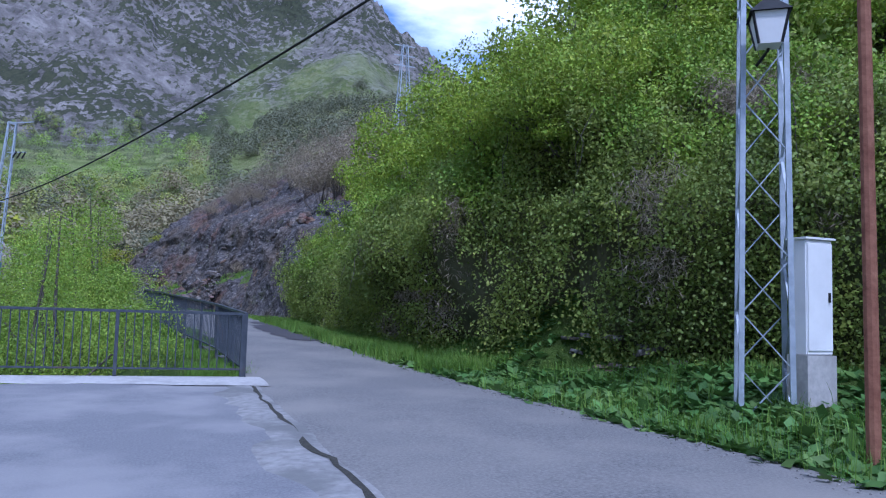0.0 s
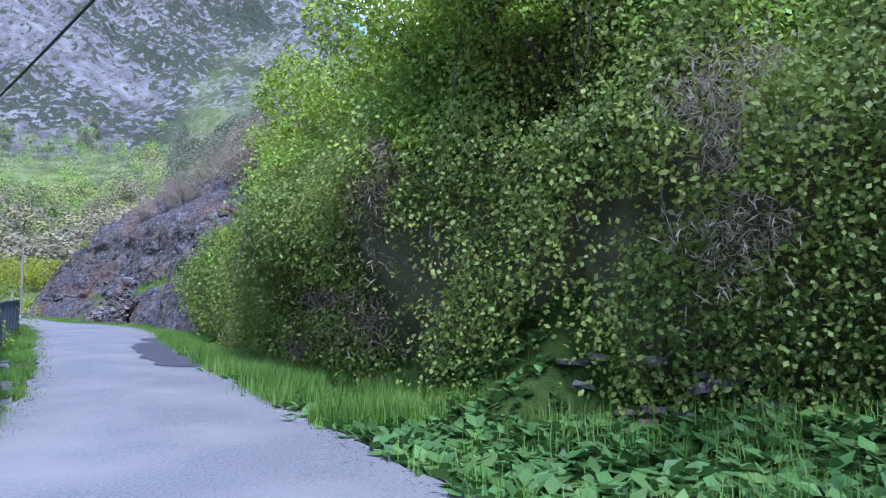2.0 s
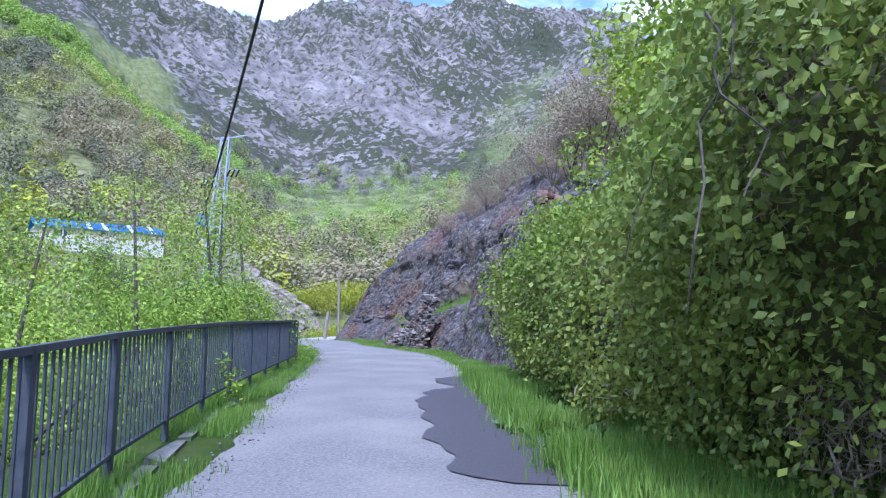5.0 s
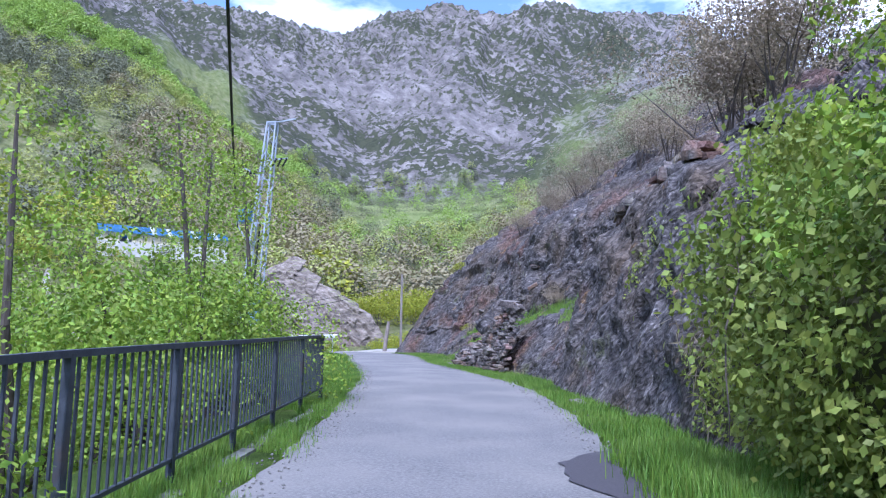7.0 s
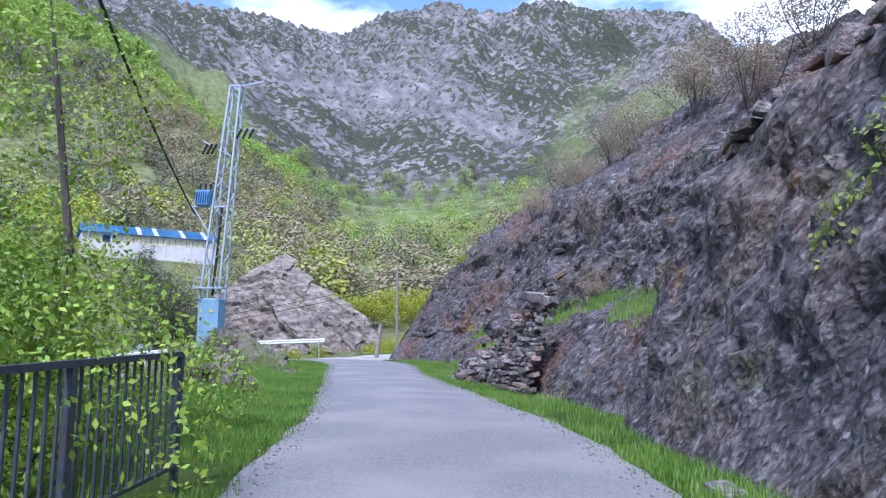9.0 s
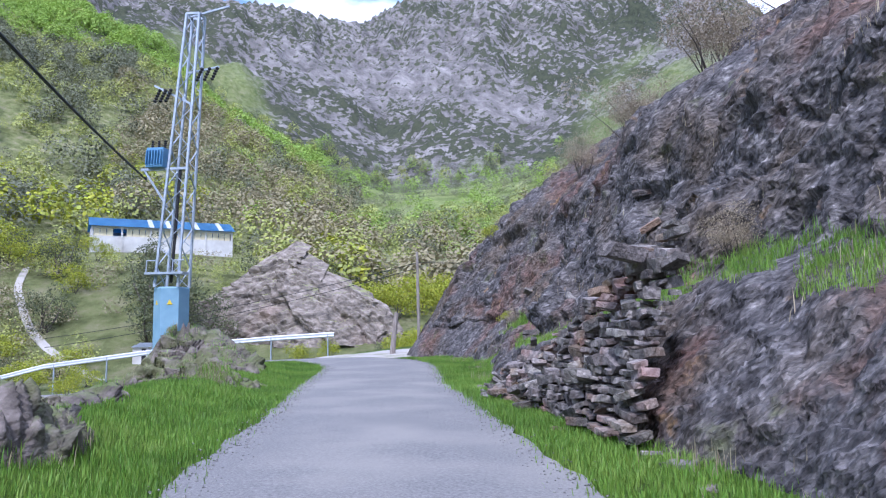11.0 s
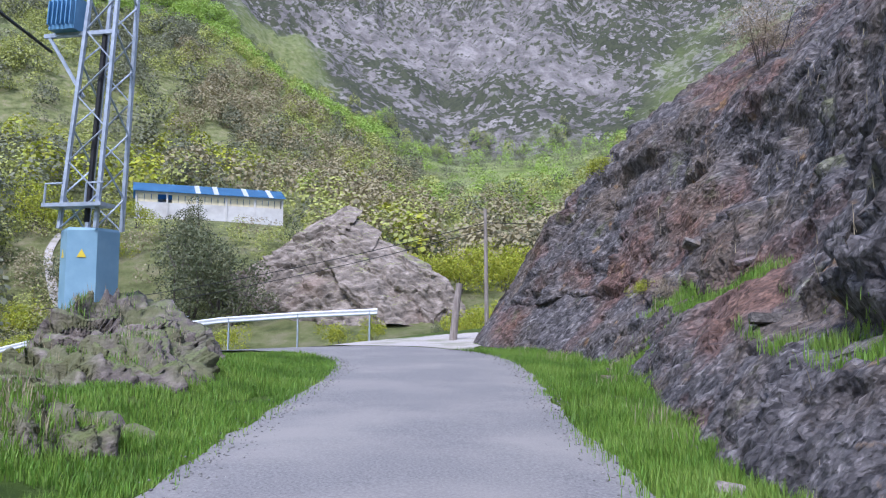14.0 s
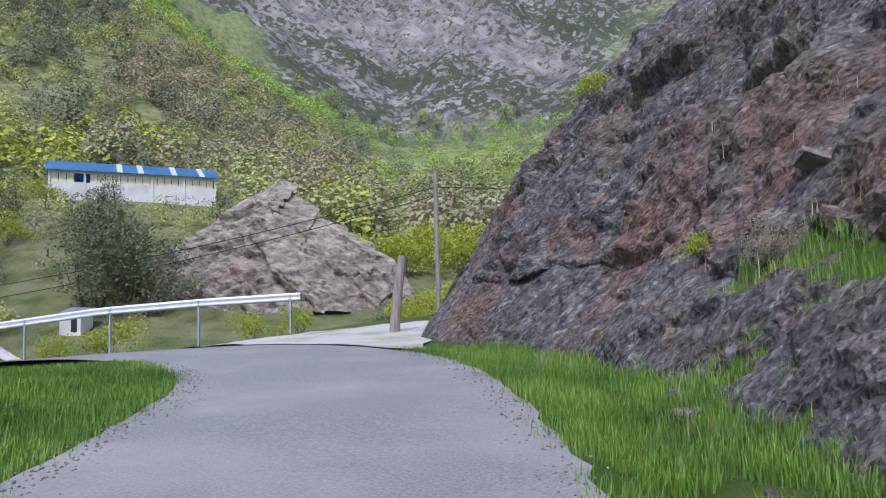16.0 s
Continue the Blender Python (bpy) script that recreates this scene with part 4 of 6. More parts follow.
def build_pylon():
    x, y, z = -13.9, 39.2, 1.25
    root = thing("transformer_pylon", (x, y, z), "galvanised lattice pylon on a blue-grey steel housing with a transformer", "pylon")
    lattice(root, (x, y, z + 2.05), 10.4, 0.9, 0.5, STEEL, 14, leg=0.08, brace=0.045)
    bm = bmesh.new()
    n = 6
    ring = [[bm.verts.new((x + 0.62 * r * math.cos(math.radians(60 * k + 20)), y + 0.62 * r * math.sin(math.radians(60 * k + 20)), z + h)) for k in range(n)] for r, h in ((1.0, -0.5), (1.0, 2.0), (0.93, 2.06))]
    for a, b in zip(ring, ring[1:]):
        for k in range(n):
            bm.faces.new((a[k], a[(k + 1) % n], b[(k + 1) % n], b[k]))
    bm.faces.new(ring[-1])
    housing = part("housing", bm, BOX_BLUE, root, "blue-grey painted steel housing")
    for k in (3, 4):
        a0 = math.radians(60 * k + 50)
        o, s = Vector((math.cos(a0), math.sin(a0), 0)), Vector((-math.sin(a0), math.cos(a0), 0))
        c = Vector((x, y, z + 1.5)) + o * 0.545
        bm = bmesh.new()
        tri = [c + s * 0.1 + Vector((0, 0, -0.09)), c - s * 0.1 + Vector((0, 0, -0.09)), c + Vector((0, 0, 0.09))]
        lo, hi = [bm.verts.new(v) for v in tri], [bm.verts.new(v + o * 0.006) for v in tri]
        bm.faces.new(hi)
        for i in range(3):
            bm.faces.new((lo[i], lo[(i + 1) % 3], hi[(i + 1) % 3], hi[i]))
        part("warning_sign", bm, SIGN_YELLOW, housing, "small yellow warning triangle")
    tx, ty, tz = x - 0.85, y - 0.3, z + 6.5
    bm = bmesh.new()
    block(bm, (tx - 0.32, ty - 0.25, tz), (tx + 0.32, ty + 0.25, tz + 0.72))
    transformer = part("transformer", bm, TRAFO_BLUE, root, "blue oil transformer with cooling fins")
    for k in range(6):
        bm = bmesh.new()
        block(bm, (tx - 0.29 + k * 0.11, ty - 0.36, tz + 0.08), (tx - 0.265 + k * 0.11, ty - 0.25, tz + 0.62))
        part("cooling_fin", bm, TRAFO_BLUE, transformer)
    bm = bmesh.new()
    bar(bm, (tx - 0.6, ty, tz - 0.05), (x + 0.4, ty, tz - 0.05), 0.09)
    bar(bm, (tx - 0.5, ty, tz - 0.05), (x - 0.3, ty, tz - 1.5), 0.06)
    part("bracket", bm, STEEL, root)
    for k in range(3):
        bm = bmesh.new()
        px = tx - 0.25 + 0.25 * k
        tube(bm, [(px, ty, tz + 0.72 + j * 0.04) for j in range(9)], [0.06 if j % 2 else 0.03 for j in range(9)], 8)
        part("insulator", bm, BLACK_RUBBER, root, "dark ribbed insulator")
    for a, b in (((-0.3, 0, 12.4), (1.4, -0.2, 12.65)), ((-0.1, 0, 10.2), (1.2, -0.2, 10.3)), ((0.1, 0, 9.0), (-1.3, -0.2, 9.7))):
        bm = bmesh.new()
        bar(bm, (x + a[0], y + a[1], z + a[2]), (x + b[0], y + b[1], z + b[2]), 0.07)
        part("cross_arm", bm, STEEL, root)
    for k in range(6):
        bm = bmesh.new()
        px, pz = (x + 0.35 + 0.3 * k, z + 10.3) if k < 3 else (x - 1.25 + 0.22 * (k - 3), z + 9.55)
        tube(bm, [(px + 0.02 * j, y - 0.2, pz - 0.5 + j * 0.05) for j in range(11)], [0.08 if j % 2 else 0.04 for j in range(11)], 8)
        part("insulator", bm, BLACK_RUBBER, root, "dark ribbed insulator")
    bm = bmesh.new()
    block(bm, (x - 0.75, y - 0.7, z + 2.5), (x + 0.7, y - 0.2, z + 2.58))
    for px in (x - 0.7, x + 0.3):
        tube(bm, [(px, y - 0.68, z + 2.55), (px, y - 0.68, z + 3.0), (px + 0.4, y - 0.68, z + 3.0)], 0.025, 6)
    part("platform", bm, STEEL, root)
    bm = bmesh.new()
    tube(bm, [(x + 0.1, y - 0.3, z + 2.2), (x + 0.05, y - 0.25, z + 6.5)], 0.06, 8)
    part("down_cable", bm, BLACK_RUBBER, root, "thick black cable running down the mast")
    # the mast leans a little towards the lane
    for ob in root.children:
        if not ob.name.startswith("housing"):
            for v in ob.data.vertices:
                v.co.x += 0.065 * max(v.co.z - z - 2.0, 0)
    for ob in transformer.children:
        for v in ob.data.vertices:
            v.co.x += 0.065 * max(v.co.z - z - 2.0, 0)


build_pylon()


# ---------------------------------------------------------------- white barn with the blue roof
def build_barn():
    L, W, H = 23.4, 9.0, 5.2
    root = thing("barn", (0, 0, 0), "long white rendered barn with a blue sheet metal roof", "barn")
    for lo, hi in (((0, 0, -3), (L, 0.3, 3.5)), ((0, 0, 4.8), (L, 0.3, H)), ((0, W - 0.3, 0), (L, W, H)), ((0, 0.3, 0), (0.3, W - 0.3, H)), ((L - 0.3, 0.3, 0), (L, W - 0.3, H))):
        bm = bmesh.new()
        block(bm, lo, hi)
        part("wall", bm, WHITE_WALL, root)
    for k in range(6):
        bm = bmesh.new()
        block(bm, (k * 4.62, -0.12, 0), (k * 4.62 + 0.3, -0.003, H))
        part("pilaster", bm, WHITE_WALL, root)
    for k in range(22):
        if k in (3, 4):
            continue
        bm = bmesh.new()
        block(bm, (0.35 + k * 1.03, 0.08, 3.5), (0.35 + k * 1.03 + 0.93, 0.16, 4.8))
        part("window_panel", bm, CREAM, root, "cream translucent panel")
    bm = bmesh.new()
    v = [bm.verts.new(c) for c in ((-0.4, -0.6, H - 0.05), (L + 0.4, -0.6, H - 0.05), (L + 0.4, W * 0.5, H + 2.0), (-0.4, W * 0.5, H + 2.0), (-0.4, W + 0.5, H - 0.05), (L + 0.4, W + 0.5, H - 0.05))]
    bm.faces.new((v[0], v[1], v[2], v[3]))
    bm.faces.new((v[3], v[2], v[5], v[4]))
    r = bmesh.ops.solidify(bm, geom=bm.faces[:], thickness=0.12)
    roof = part("roof", bm, BLUE_ROOF, root, "blue corrugated sheet roof")
    for k, xx in enumerate((9.1, 12.0, 16.8, 20.9)):
        bm = bmesh.new()
        s = (2.05) / (W * 0.5 + 0.6)
        a = [(xx, -0.62, H + 0.0), (xx + 0.8, -0.62, H + 0.0), (xx + 0.8, W * 0.5, H + 2.06), (xx, W * 0.5, H + 2.06)]
        bm.faces.new([bm.verts.new(c) for c in a])
        bmesh.ops.solidify(bm, geom=bm.faces[:], thickness=0.03)
        part("roof_light", bm, WHITE_PAINT, roof, "pale translucent roof strip")
    root.matrix_world = BARN_AT


CREAM = material("cream_panels", [(0.55, 0.48, 0.30), (0.70, 0.63, 0.42)], scale=1, rough=0.6, bump=0)
BARN_AT = Matrix.Translation((-74.0, 128.5, 14.9)) @ Matrix.Rotation(radians(34), 4, "Z")
build_barn()


# ---------------------------------------------------------------- guardrail at the bend
def build_guardrail(line, label, height=0.72):
    line = np.asarray(line, float)
    root = thing("guardrail", line[0], label, "guardrail")
    d = np.r_[0, np.cumsum(np.linalg.norm(np.diff(line, axis=0), axis=1))]
    s = np.linspace(0, d[-1], 60)
    pts = np.stack([np.interp(s, d, line[:, c]) for c in range(3)], 1)
    t = np.gradient(pts[:, :2], axis=0)
    t /= np.linalg.norm(t, axis=1, keepdims=True)
    nrm = np.stack([-t[:, 1], t[:, 0], t[:, 0] * 0], 1)
    prof = [(0.0, -0.16), (0.05, -0.12), (0.05, -0.06), (0.0, 0.0), (0.05, 0.06), (0.05, 0.12), (0.0, 0.16)]
    v = np.stack([pts + nrm * o + np.array([0, 0, height + h]) for o, h in prof], 1).reshape(-1, 3)
    np_mesh("beam", v, grid_faces(60, len(prof)), RAIL_STEEL, root, "galvanised corrugated beam")
    for k in np.arange(0.4, d[-1], 3.8):
        p = [np.interp(k, d, line[:, c]) for c in range(3)]
        bm = bmesh.new()
        bar(bm, (p[0], p[1], ground_at(p[0], p[1]) - 0.2), (p[0], p[1], p[2] + height + 0.1), 0.1, 0.06)
        part("post", bm, STEEL, root)


build_guardrail([(-13.4, 60, 0.7), (-17.5, 60, 0.5), (-21.8, 60, 0.2), (-26.3, 60, -0.35), (-33.5, 60, -1.2), (-37.5, 59.3, -2.2), (-47, 58.5, -3.6)], "galvanised corrugated guardrail along the outer side of the bend")


# ---------------------------------------------------------------- rock outcrop beyond the bend
def build_outcrop():
    nu, nv = 340, 110
    crest = [(-44.5, 97, 1.6), (-42, 96.5, 3.4), (-39.5, 95.5, 6.5), (-36.5, 94, 10.6), (-33, 92.5, 13.0), (-30, 91.5, 12.0), (-25, 91, 9.4), (-20, 92, 7.4), (-17, 93, 5.7), (-15.2, 94, 4.4), (-14.4, 94.5, 0.6)]
    P, N = side_sheet([(a, b, max(0.5, c - ground_at(a, b) + 0.25)) for a, b, c in crest[::-1]], None, 0.95, nu, nv, 1.6, 4)
    p = P.reshape(-1, 3)
    n = N.reshape(-1, 3)
    s = p @ np.array([[0.8, 0.3, 0.5], [-0.3, 0.9, 0.1], [-0.5, -0.2, 0.85]])
    w = fbm(p / 4, 3, 52)[:, None] * 1.2
    dsp = (ridged(p / 9, 3, 51) - 0.6) * 1.8 + facets((s + w) * np.array([0.12, 0.36, 0.16]), 53, 0.9) * 0.8 + facets((s + w) * np.array([0.4, 1.6, 0.6]), 57, 0.9) * 0.34 + fbm(s * np.array([0.8, 4.0, 1.5]), 4, 57) * 0.25
    slab = (s[:, 1] * 0.55 - s[:, 0] * 0.75) * 1.3 + fbm(p / 3, 3, 58) * 1.3
    dsp += (slab - np.floor(slab)) * (0.25 + 0.55 * smooth(-22, -31, p[:, 0] + fbm(p / 5, 2, 59) * 3))
    dsp *= np.tile(1 - 0.75 * smooth(0.72, 1.0, np.linspace(0, 1, nv)), nu)
    ob = np_mesh("rock_outcrop", p + n * dsp[:, None], grid_faces(nu, nv), OUTCROP)
    return tagged(ob, "bare pale pinkish-grey rock outcrop with dipping strata", "rock outcrop", kind="structure")


OUTCROP = material("outcrop_rock", [(0.07, 0.06, 0.05), (0.20, 0.168, 0.135), (0.38, 0.325, 0.27)], scale=0.9, detail=12, rough=0.9, bump=0.8, bump_scale=2.5, distort=0.5, second=((0.27, 0.18, 0.13), 0.12, 0.55, 0.7, 0.5), stretch=(1, 1, 1.8), bump_distance=0.2)
build_outcrop()


# ---------------------------------------------------------------- poles and cables
def pole(name, at, top, r, label, mat=None):
    x, y = at
    z = ground_at(x, y)
    root = thing(name, (x, y, z), label, "pole")
    bm = bmesh.new()
    tube(bm, [(x, y, z - 0.4), (x * 0.5 + top[0] * 0.5, y * 0.5 + top[1] * 0.5, z * 0.5 + top[2] * 0.5), top], [r, r * 0.9, r * 0.75], 10)
    part("shaft", bm, mat or WOOD, root)
    return root


pole("utility_pole", (-8.9, 67), (-9.0, 67, 7.4), 0.13, "slim weathered wooden utility pole")
pole("leaning_pole", (-8.4, 53.5), (-8.1, 53.5, 2.6), 0.16, "short leaning weathered wooden pole stump beside the gravel lay-by")


def cable(name, a, b, sag, r, label, n=40):
    a, b = Vector(a), Vector(b)
    bm = bmesh.new()
    tube(bm, [a.lerp(b, k / n) + Vector((0, 0, -sag * 4 * (k / n) * (1 - k / n))) for k in range(n + 1)], r, 6)
    return tagged(part(name, bm, BLACK_RUBBER), label, "cable")


cable("power_cable", (-14.8, 38.8, 7.3), (6.0, -20, 9.0), 1.2, 0.035, "thick black twisted power cable strung over the lane")
cable("telephone_wire", (-8.95, 67, 6.6), (-38, 66.5, 1.4), 0.5, 0.022, "thin dark wire from the wooden pole")
cable("telephone_wire", (-8.95, 67, 6.2), (-38, 66.5, 0.7), 0.5, 0.022, "thin dark wire from the wooden pole")
cable("telephone_wire", (-8.95, 67, 6.6), (6, 72, 7.5), 0.3, 0.022, "thin dark wire from the wooden pole")


# ---------------------------------------------------------------- trees and shrubs
def crown_points(n, radius, height, lobes, seed):
    """Leaf places and outward directions on a few uneven lobes."""
    g = np.random.default_rng(seed)
    c = g.normal(0, 1, (lobes, 3)) * np.array([radius * 0.48, radius * 0.48, height * 0.26])
    r = g.uniform(0.35, 0.62, lobes)
    k = g.integers(0, lobes, n)
    d = g.normal(0, 1, (n, 3))
    d /= np.linalg.norm(d, axis=1, keepdims=True)
    rad = g.uniform(0.55, 1.08, n) ** 0.6
    p = c[k] + d * (r[k] * rad)[:, None] * np.array([radius, radius, height * 0.55])
    keep = fbm(p / (radius * 0.35) + seed, 3, seed) > -0.22
    return p[keep], d[keep]


def make_shrub(name, height, radius, leaf, mat, n, label, category, seed, trunk=0.06, stems=5, lobes=9, group="", lift=0.55):
    root = thing(name, (0, 0, 0), label, category, group)
    g = np.random.default_rng(seed)
    p, d = crown_points(n, radius, height, lobes, seed)
    p = p + np.array([0, 0, height * lift])
    p[:, 2] = np.maximum(p[:, 2], 0.05)
    leaf_mesh("crown", p, d, leaf, mat, root, droop=0.2)
    for k in range(stems):
        bm = bmesh.new()
        a = np.array([g.normal(0, 0.1 * radius), g.normal(0, 0.1 * radius), -0.3])
        e = p[g.integers(0, len(p))] * np.array([0.75, 0.75, 1.0])
        m = (a + e) / 2 + g.normal(0, 0.08 * radius, 3)
        tube(bm, [a, a * 0.6 + m * 0.4, m, m * 0.4 + e * 0.6, e], [trunk, trunk * 0.85, trunk * 0.6, trunk * 0.4, trunk * 0.15], 6)
        part("limb" if k else "trunk", bm, BARK, root)
    return root


def scatter(proto, places, seed, low=0.75, high=1.3):
    """Put the first at the first place and copies at the rest."""
    g = np.random.default_rng(seed)
    for i, pl in enumerate(places):
        x, y = pl[:2]
        s = pl[2] if len(pl) > 2 else g.uniform(low, high)
        z = ground_at(x, y) + (pl[3] if len(pl) > 3 else 0)
        m = Matrix.Translation((x, y, z)) @ Matrix.Rotation(g.uniform(0, 6.28), 4, "Z") @ Matrix.Scale(s, 4)
        if i == 0:
            proto.matrix_basis = m
        else:
            place_copy(proto, m)


def place_copy(proto, m):
    keep = proto.matrix_basis.copy()
    proto.matrix_basis = Matrix.Identity(4)
    c = copy_thing(proto, Matrix.Identity(4))
    proto.matrix_basis = keep
    c.matrix_basis = m
    return c


# bushes on the slope behind the railing
bush = make_shrub("leafy_bush", 3.0, 1.5, 0.056, LEAF_BRIGHT, 17000, "dense bright green leafy bush behind the railing", "bush", 3, group="bushes behind the railing")
scatter(bush, [(-5.4, 12.2, 1.35), (-5.6, 9.6, 1.45), (-5.7, 6.6, 1.35), (-5.5, 3.6, 1.15), (-5.3, 0.6, 1.15), (-5.0, -2.4, 1.1), (-4.5, -5.2, 1.0), (-4.4, -7.4, 0.85), (-6.8, 14.2, 1.1), (-8.3, 10.8, 1.15), (-8.5, 6.8, 1.1), (-8.2, 2.6, 1.15),
               (-4.95, 11.0, 1.2), (-8.0, -1.6, 1.4), (-7.6, -5.4, 1.2), (-11.0, -5.6, 1.4), (-12.0, 0.5, 1.3), (-12.5, 6.0, 1.2), (-11.8, 11.6, 1.1), (-15.5, 14.5, 1.1), (-16.0, 3.0, 1.3)], 5)
sapling = make_shrub("sapling", 4.6, 1.2, 0.10, LEAF_BRIGHT, 4200, "slim young tree with fresh yellow-green leaves", "tree", 8, trunk=0.012, stems=6, lobes=12, group="saplings below the lane", lift=0.6)
scatter(sapling, [(-6.6, 8.8, 0.75), (-12, 13, 0.8), (-18, 24, 1.0), (-21, 28, 1.0)], 6)
broom = make_shrub("broom_bush", 1.6, 1.1, 0.10, LEAF_YELLOW, 2600, "bright yellow-green broom bush in flower", "bush", 12, trunk=0.03, group="broom bushes")
scatter(broom, [(-16.5, 62.5, 0.9), (-25.0, 66, 1.3), (-27, 64.5, 1.0), (-14.5, 63, 0.8), (-12.0, 78, 1.6), (-10.5, 82, 2.0), (-8.5, 84, 1.9), (-13.5, 86, 1.8), (-23, 46.8, 0.8), (-19, 36.5, 0.9), (-6.5, 80, 1.6), (-36, 62.5, 1.2), (-20, 106, 2.6), (-17.5, 104, 2.8), (-15, 108, 3.0), (-12.5, 105, 2.6), (-10.5, 110, 3.0), (-18, 112, 3.0), (-13, 114, 3.0), (-47, 82, 1.8), (-55, 84, 2.2), (-66, 88, 2.6), (-58, 100, 2.4), (-43, 70, 1.4), (-50, 66, 1.3), (-72, 106, 3.2), (-33, 64, 1.0), (-68, 109, 2.6), (-77, 113, 3.4), (-64, 114, 2.4), (-85, 122, 3.5), (-92, 118, 3.4)], 7)
holm = make_shrub("holm_oak", 5.0, 3.0, 0.26, LEAF_DARK, 3400, "dark grey-green evergreen oak with a rounded crown", "tree", 15, trunk=0.16, stems=6, lobes=12, group="evergreen oaks")
scatter(holm, [(-39.5, 92.5, 1.35), (-36.6, 90.5, 1.0), (-43, 94.5, 1.4), (-41.5, 90, 1.1), (-13.8, 74, 0.35), (-12.2, 71, 0.3), (-34, 103, 1.0), (-47, 98, 1.1), (-29, 110, 0.9), (-25, 122, 1.1), (-9, 122, 1.2), (-14, 128, 1.2), (-56, 92, 0.9), (-63, 104, 1.0), (-52, 108, 0.8), (-70, 96, 1.1), (-60, 78, 0.8), (-48, 74, 0.6), (-76, 110, 1.1)], 8)
bare = make_shrub("bare_shrub", 2.2, 1.5, 0.06, LEAF_BARE, 9000, "grey-brown shrub with bare tangled twigs on the rock edge", "bush", 18, trunk=0.025, stems=10, lobes=14, group="bare shrubs")



def on_cliff(y, t, lift=0.0):
    """A place on the rock at the station nearest to y, at t from foot (0) to top (1)."""
    i = int(np.abs(CLIFF_F[:700, 1] - y).argmin())
    j = int(t * (CLIFF_P.shape[1] - 1))
    return CLIFF_P[i, j, 0], CLIFF_P[i, j, 1], CLIFF_P[i, j, 2] + lift


def scatter_at(proto, places, seed):
    g = np.random.default_rng(seed)
    for i, (x, y, z, s) in enumerate(places):
        m = Matrix.Translation((x, y, z)) @ Matrix.Rotation(g.uniform(0, 6.28), 4, "Z") @ Matrix.Scale(s, 4)
        if i == 0:
            proto.matrix_basis = m
        else:
            place_copy(proto, m)


scatter_at(bare, [(*on_cliff(44, 0.78), 0.8), (*on_cliff(42, 0.84), 0.9), (*on_cliff(40, 0.8), 1.0), (*on_cliff(35, 0.85), 1.0), (*on_cliff(31, 0.8), 0.9), (*on_cliff(27, 0.85), 1.1), (*on_cliff(23, 0.82), 1.1), (*on_cliff(20, 0.9), 1.2), (*on_cliff(17, 0.85), 1.2), (*on_cliff(14, 0.8), 1.3), (*on_cliff(37, 0.95), 1.2),
                  (*on_cliff(25, 0.95), 1.3), (*on_cliff(18.5, 0.98), 1.4), (*on_cliff(14.5, 0.97), 1.4), (*on_cliff(11.5, 0.9), 1.2), (*on_cliff(24, 0.34), 0.35), (*on_cliff(41, 0.34), 0.3)], 9)


def on_bank(y, t, out=0.0):
    i = int(np.abs(BANK_Q[:, 0, 1] - y).argmin())
    x, yy, z = BANK_Q[i, int(t * (BANK_Q.shape[1] - 1))]
    return x - out, yy, z


overhang = make_shrub("overhanging_bush", 1.9, 1.35, 0.085, LEAF_LIME, 6500, "lush lime-green bush leaning over the bank", "bush", 27, trunk=0.03, stems=6, lobes=10, group="bushes on the bank", lift=0.35)
scatter_at(overhang, [(*on_bank(-10.5, 0.80), 1.5), (*on_bank(-9.0, 0.72), 1.3), (*on_bank(-7.5, 0.85), 1.5), (*on_bank(-8.2, 0.55), 1.0), (*on_bank(-6.0, 0.65), 1.2), (*on_bank(-5.0, 0.82), 1.4), (*on_bank(-3.2, 0.7), 1.2), (*on_bank(-1.5, 0.85), 1.3), (*on_bank(0.5, 0.7), 1.0),
                      (*on_bank(2.5, 0.85), 1.2), (*on_bank(5.0, 0.75), 1.0), (*on_bank(-11.5, 0.58), 1.1), (*on_bank(-12.6, 0.8), 1.3), (*on_bank(-10.2, 0.42), 0.8), (*on_bank(-9.0, 0.97), 1.6), (*on_bank(-14.5, 0.9), 1.4), (*on_bank(-9.6, 0.5), 1.0), (*on_bank(-10.8, 0.62), 1.1), (*on_bank(-8.5, 0.64), 1.0)], 28)

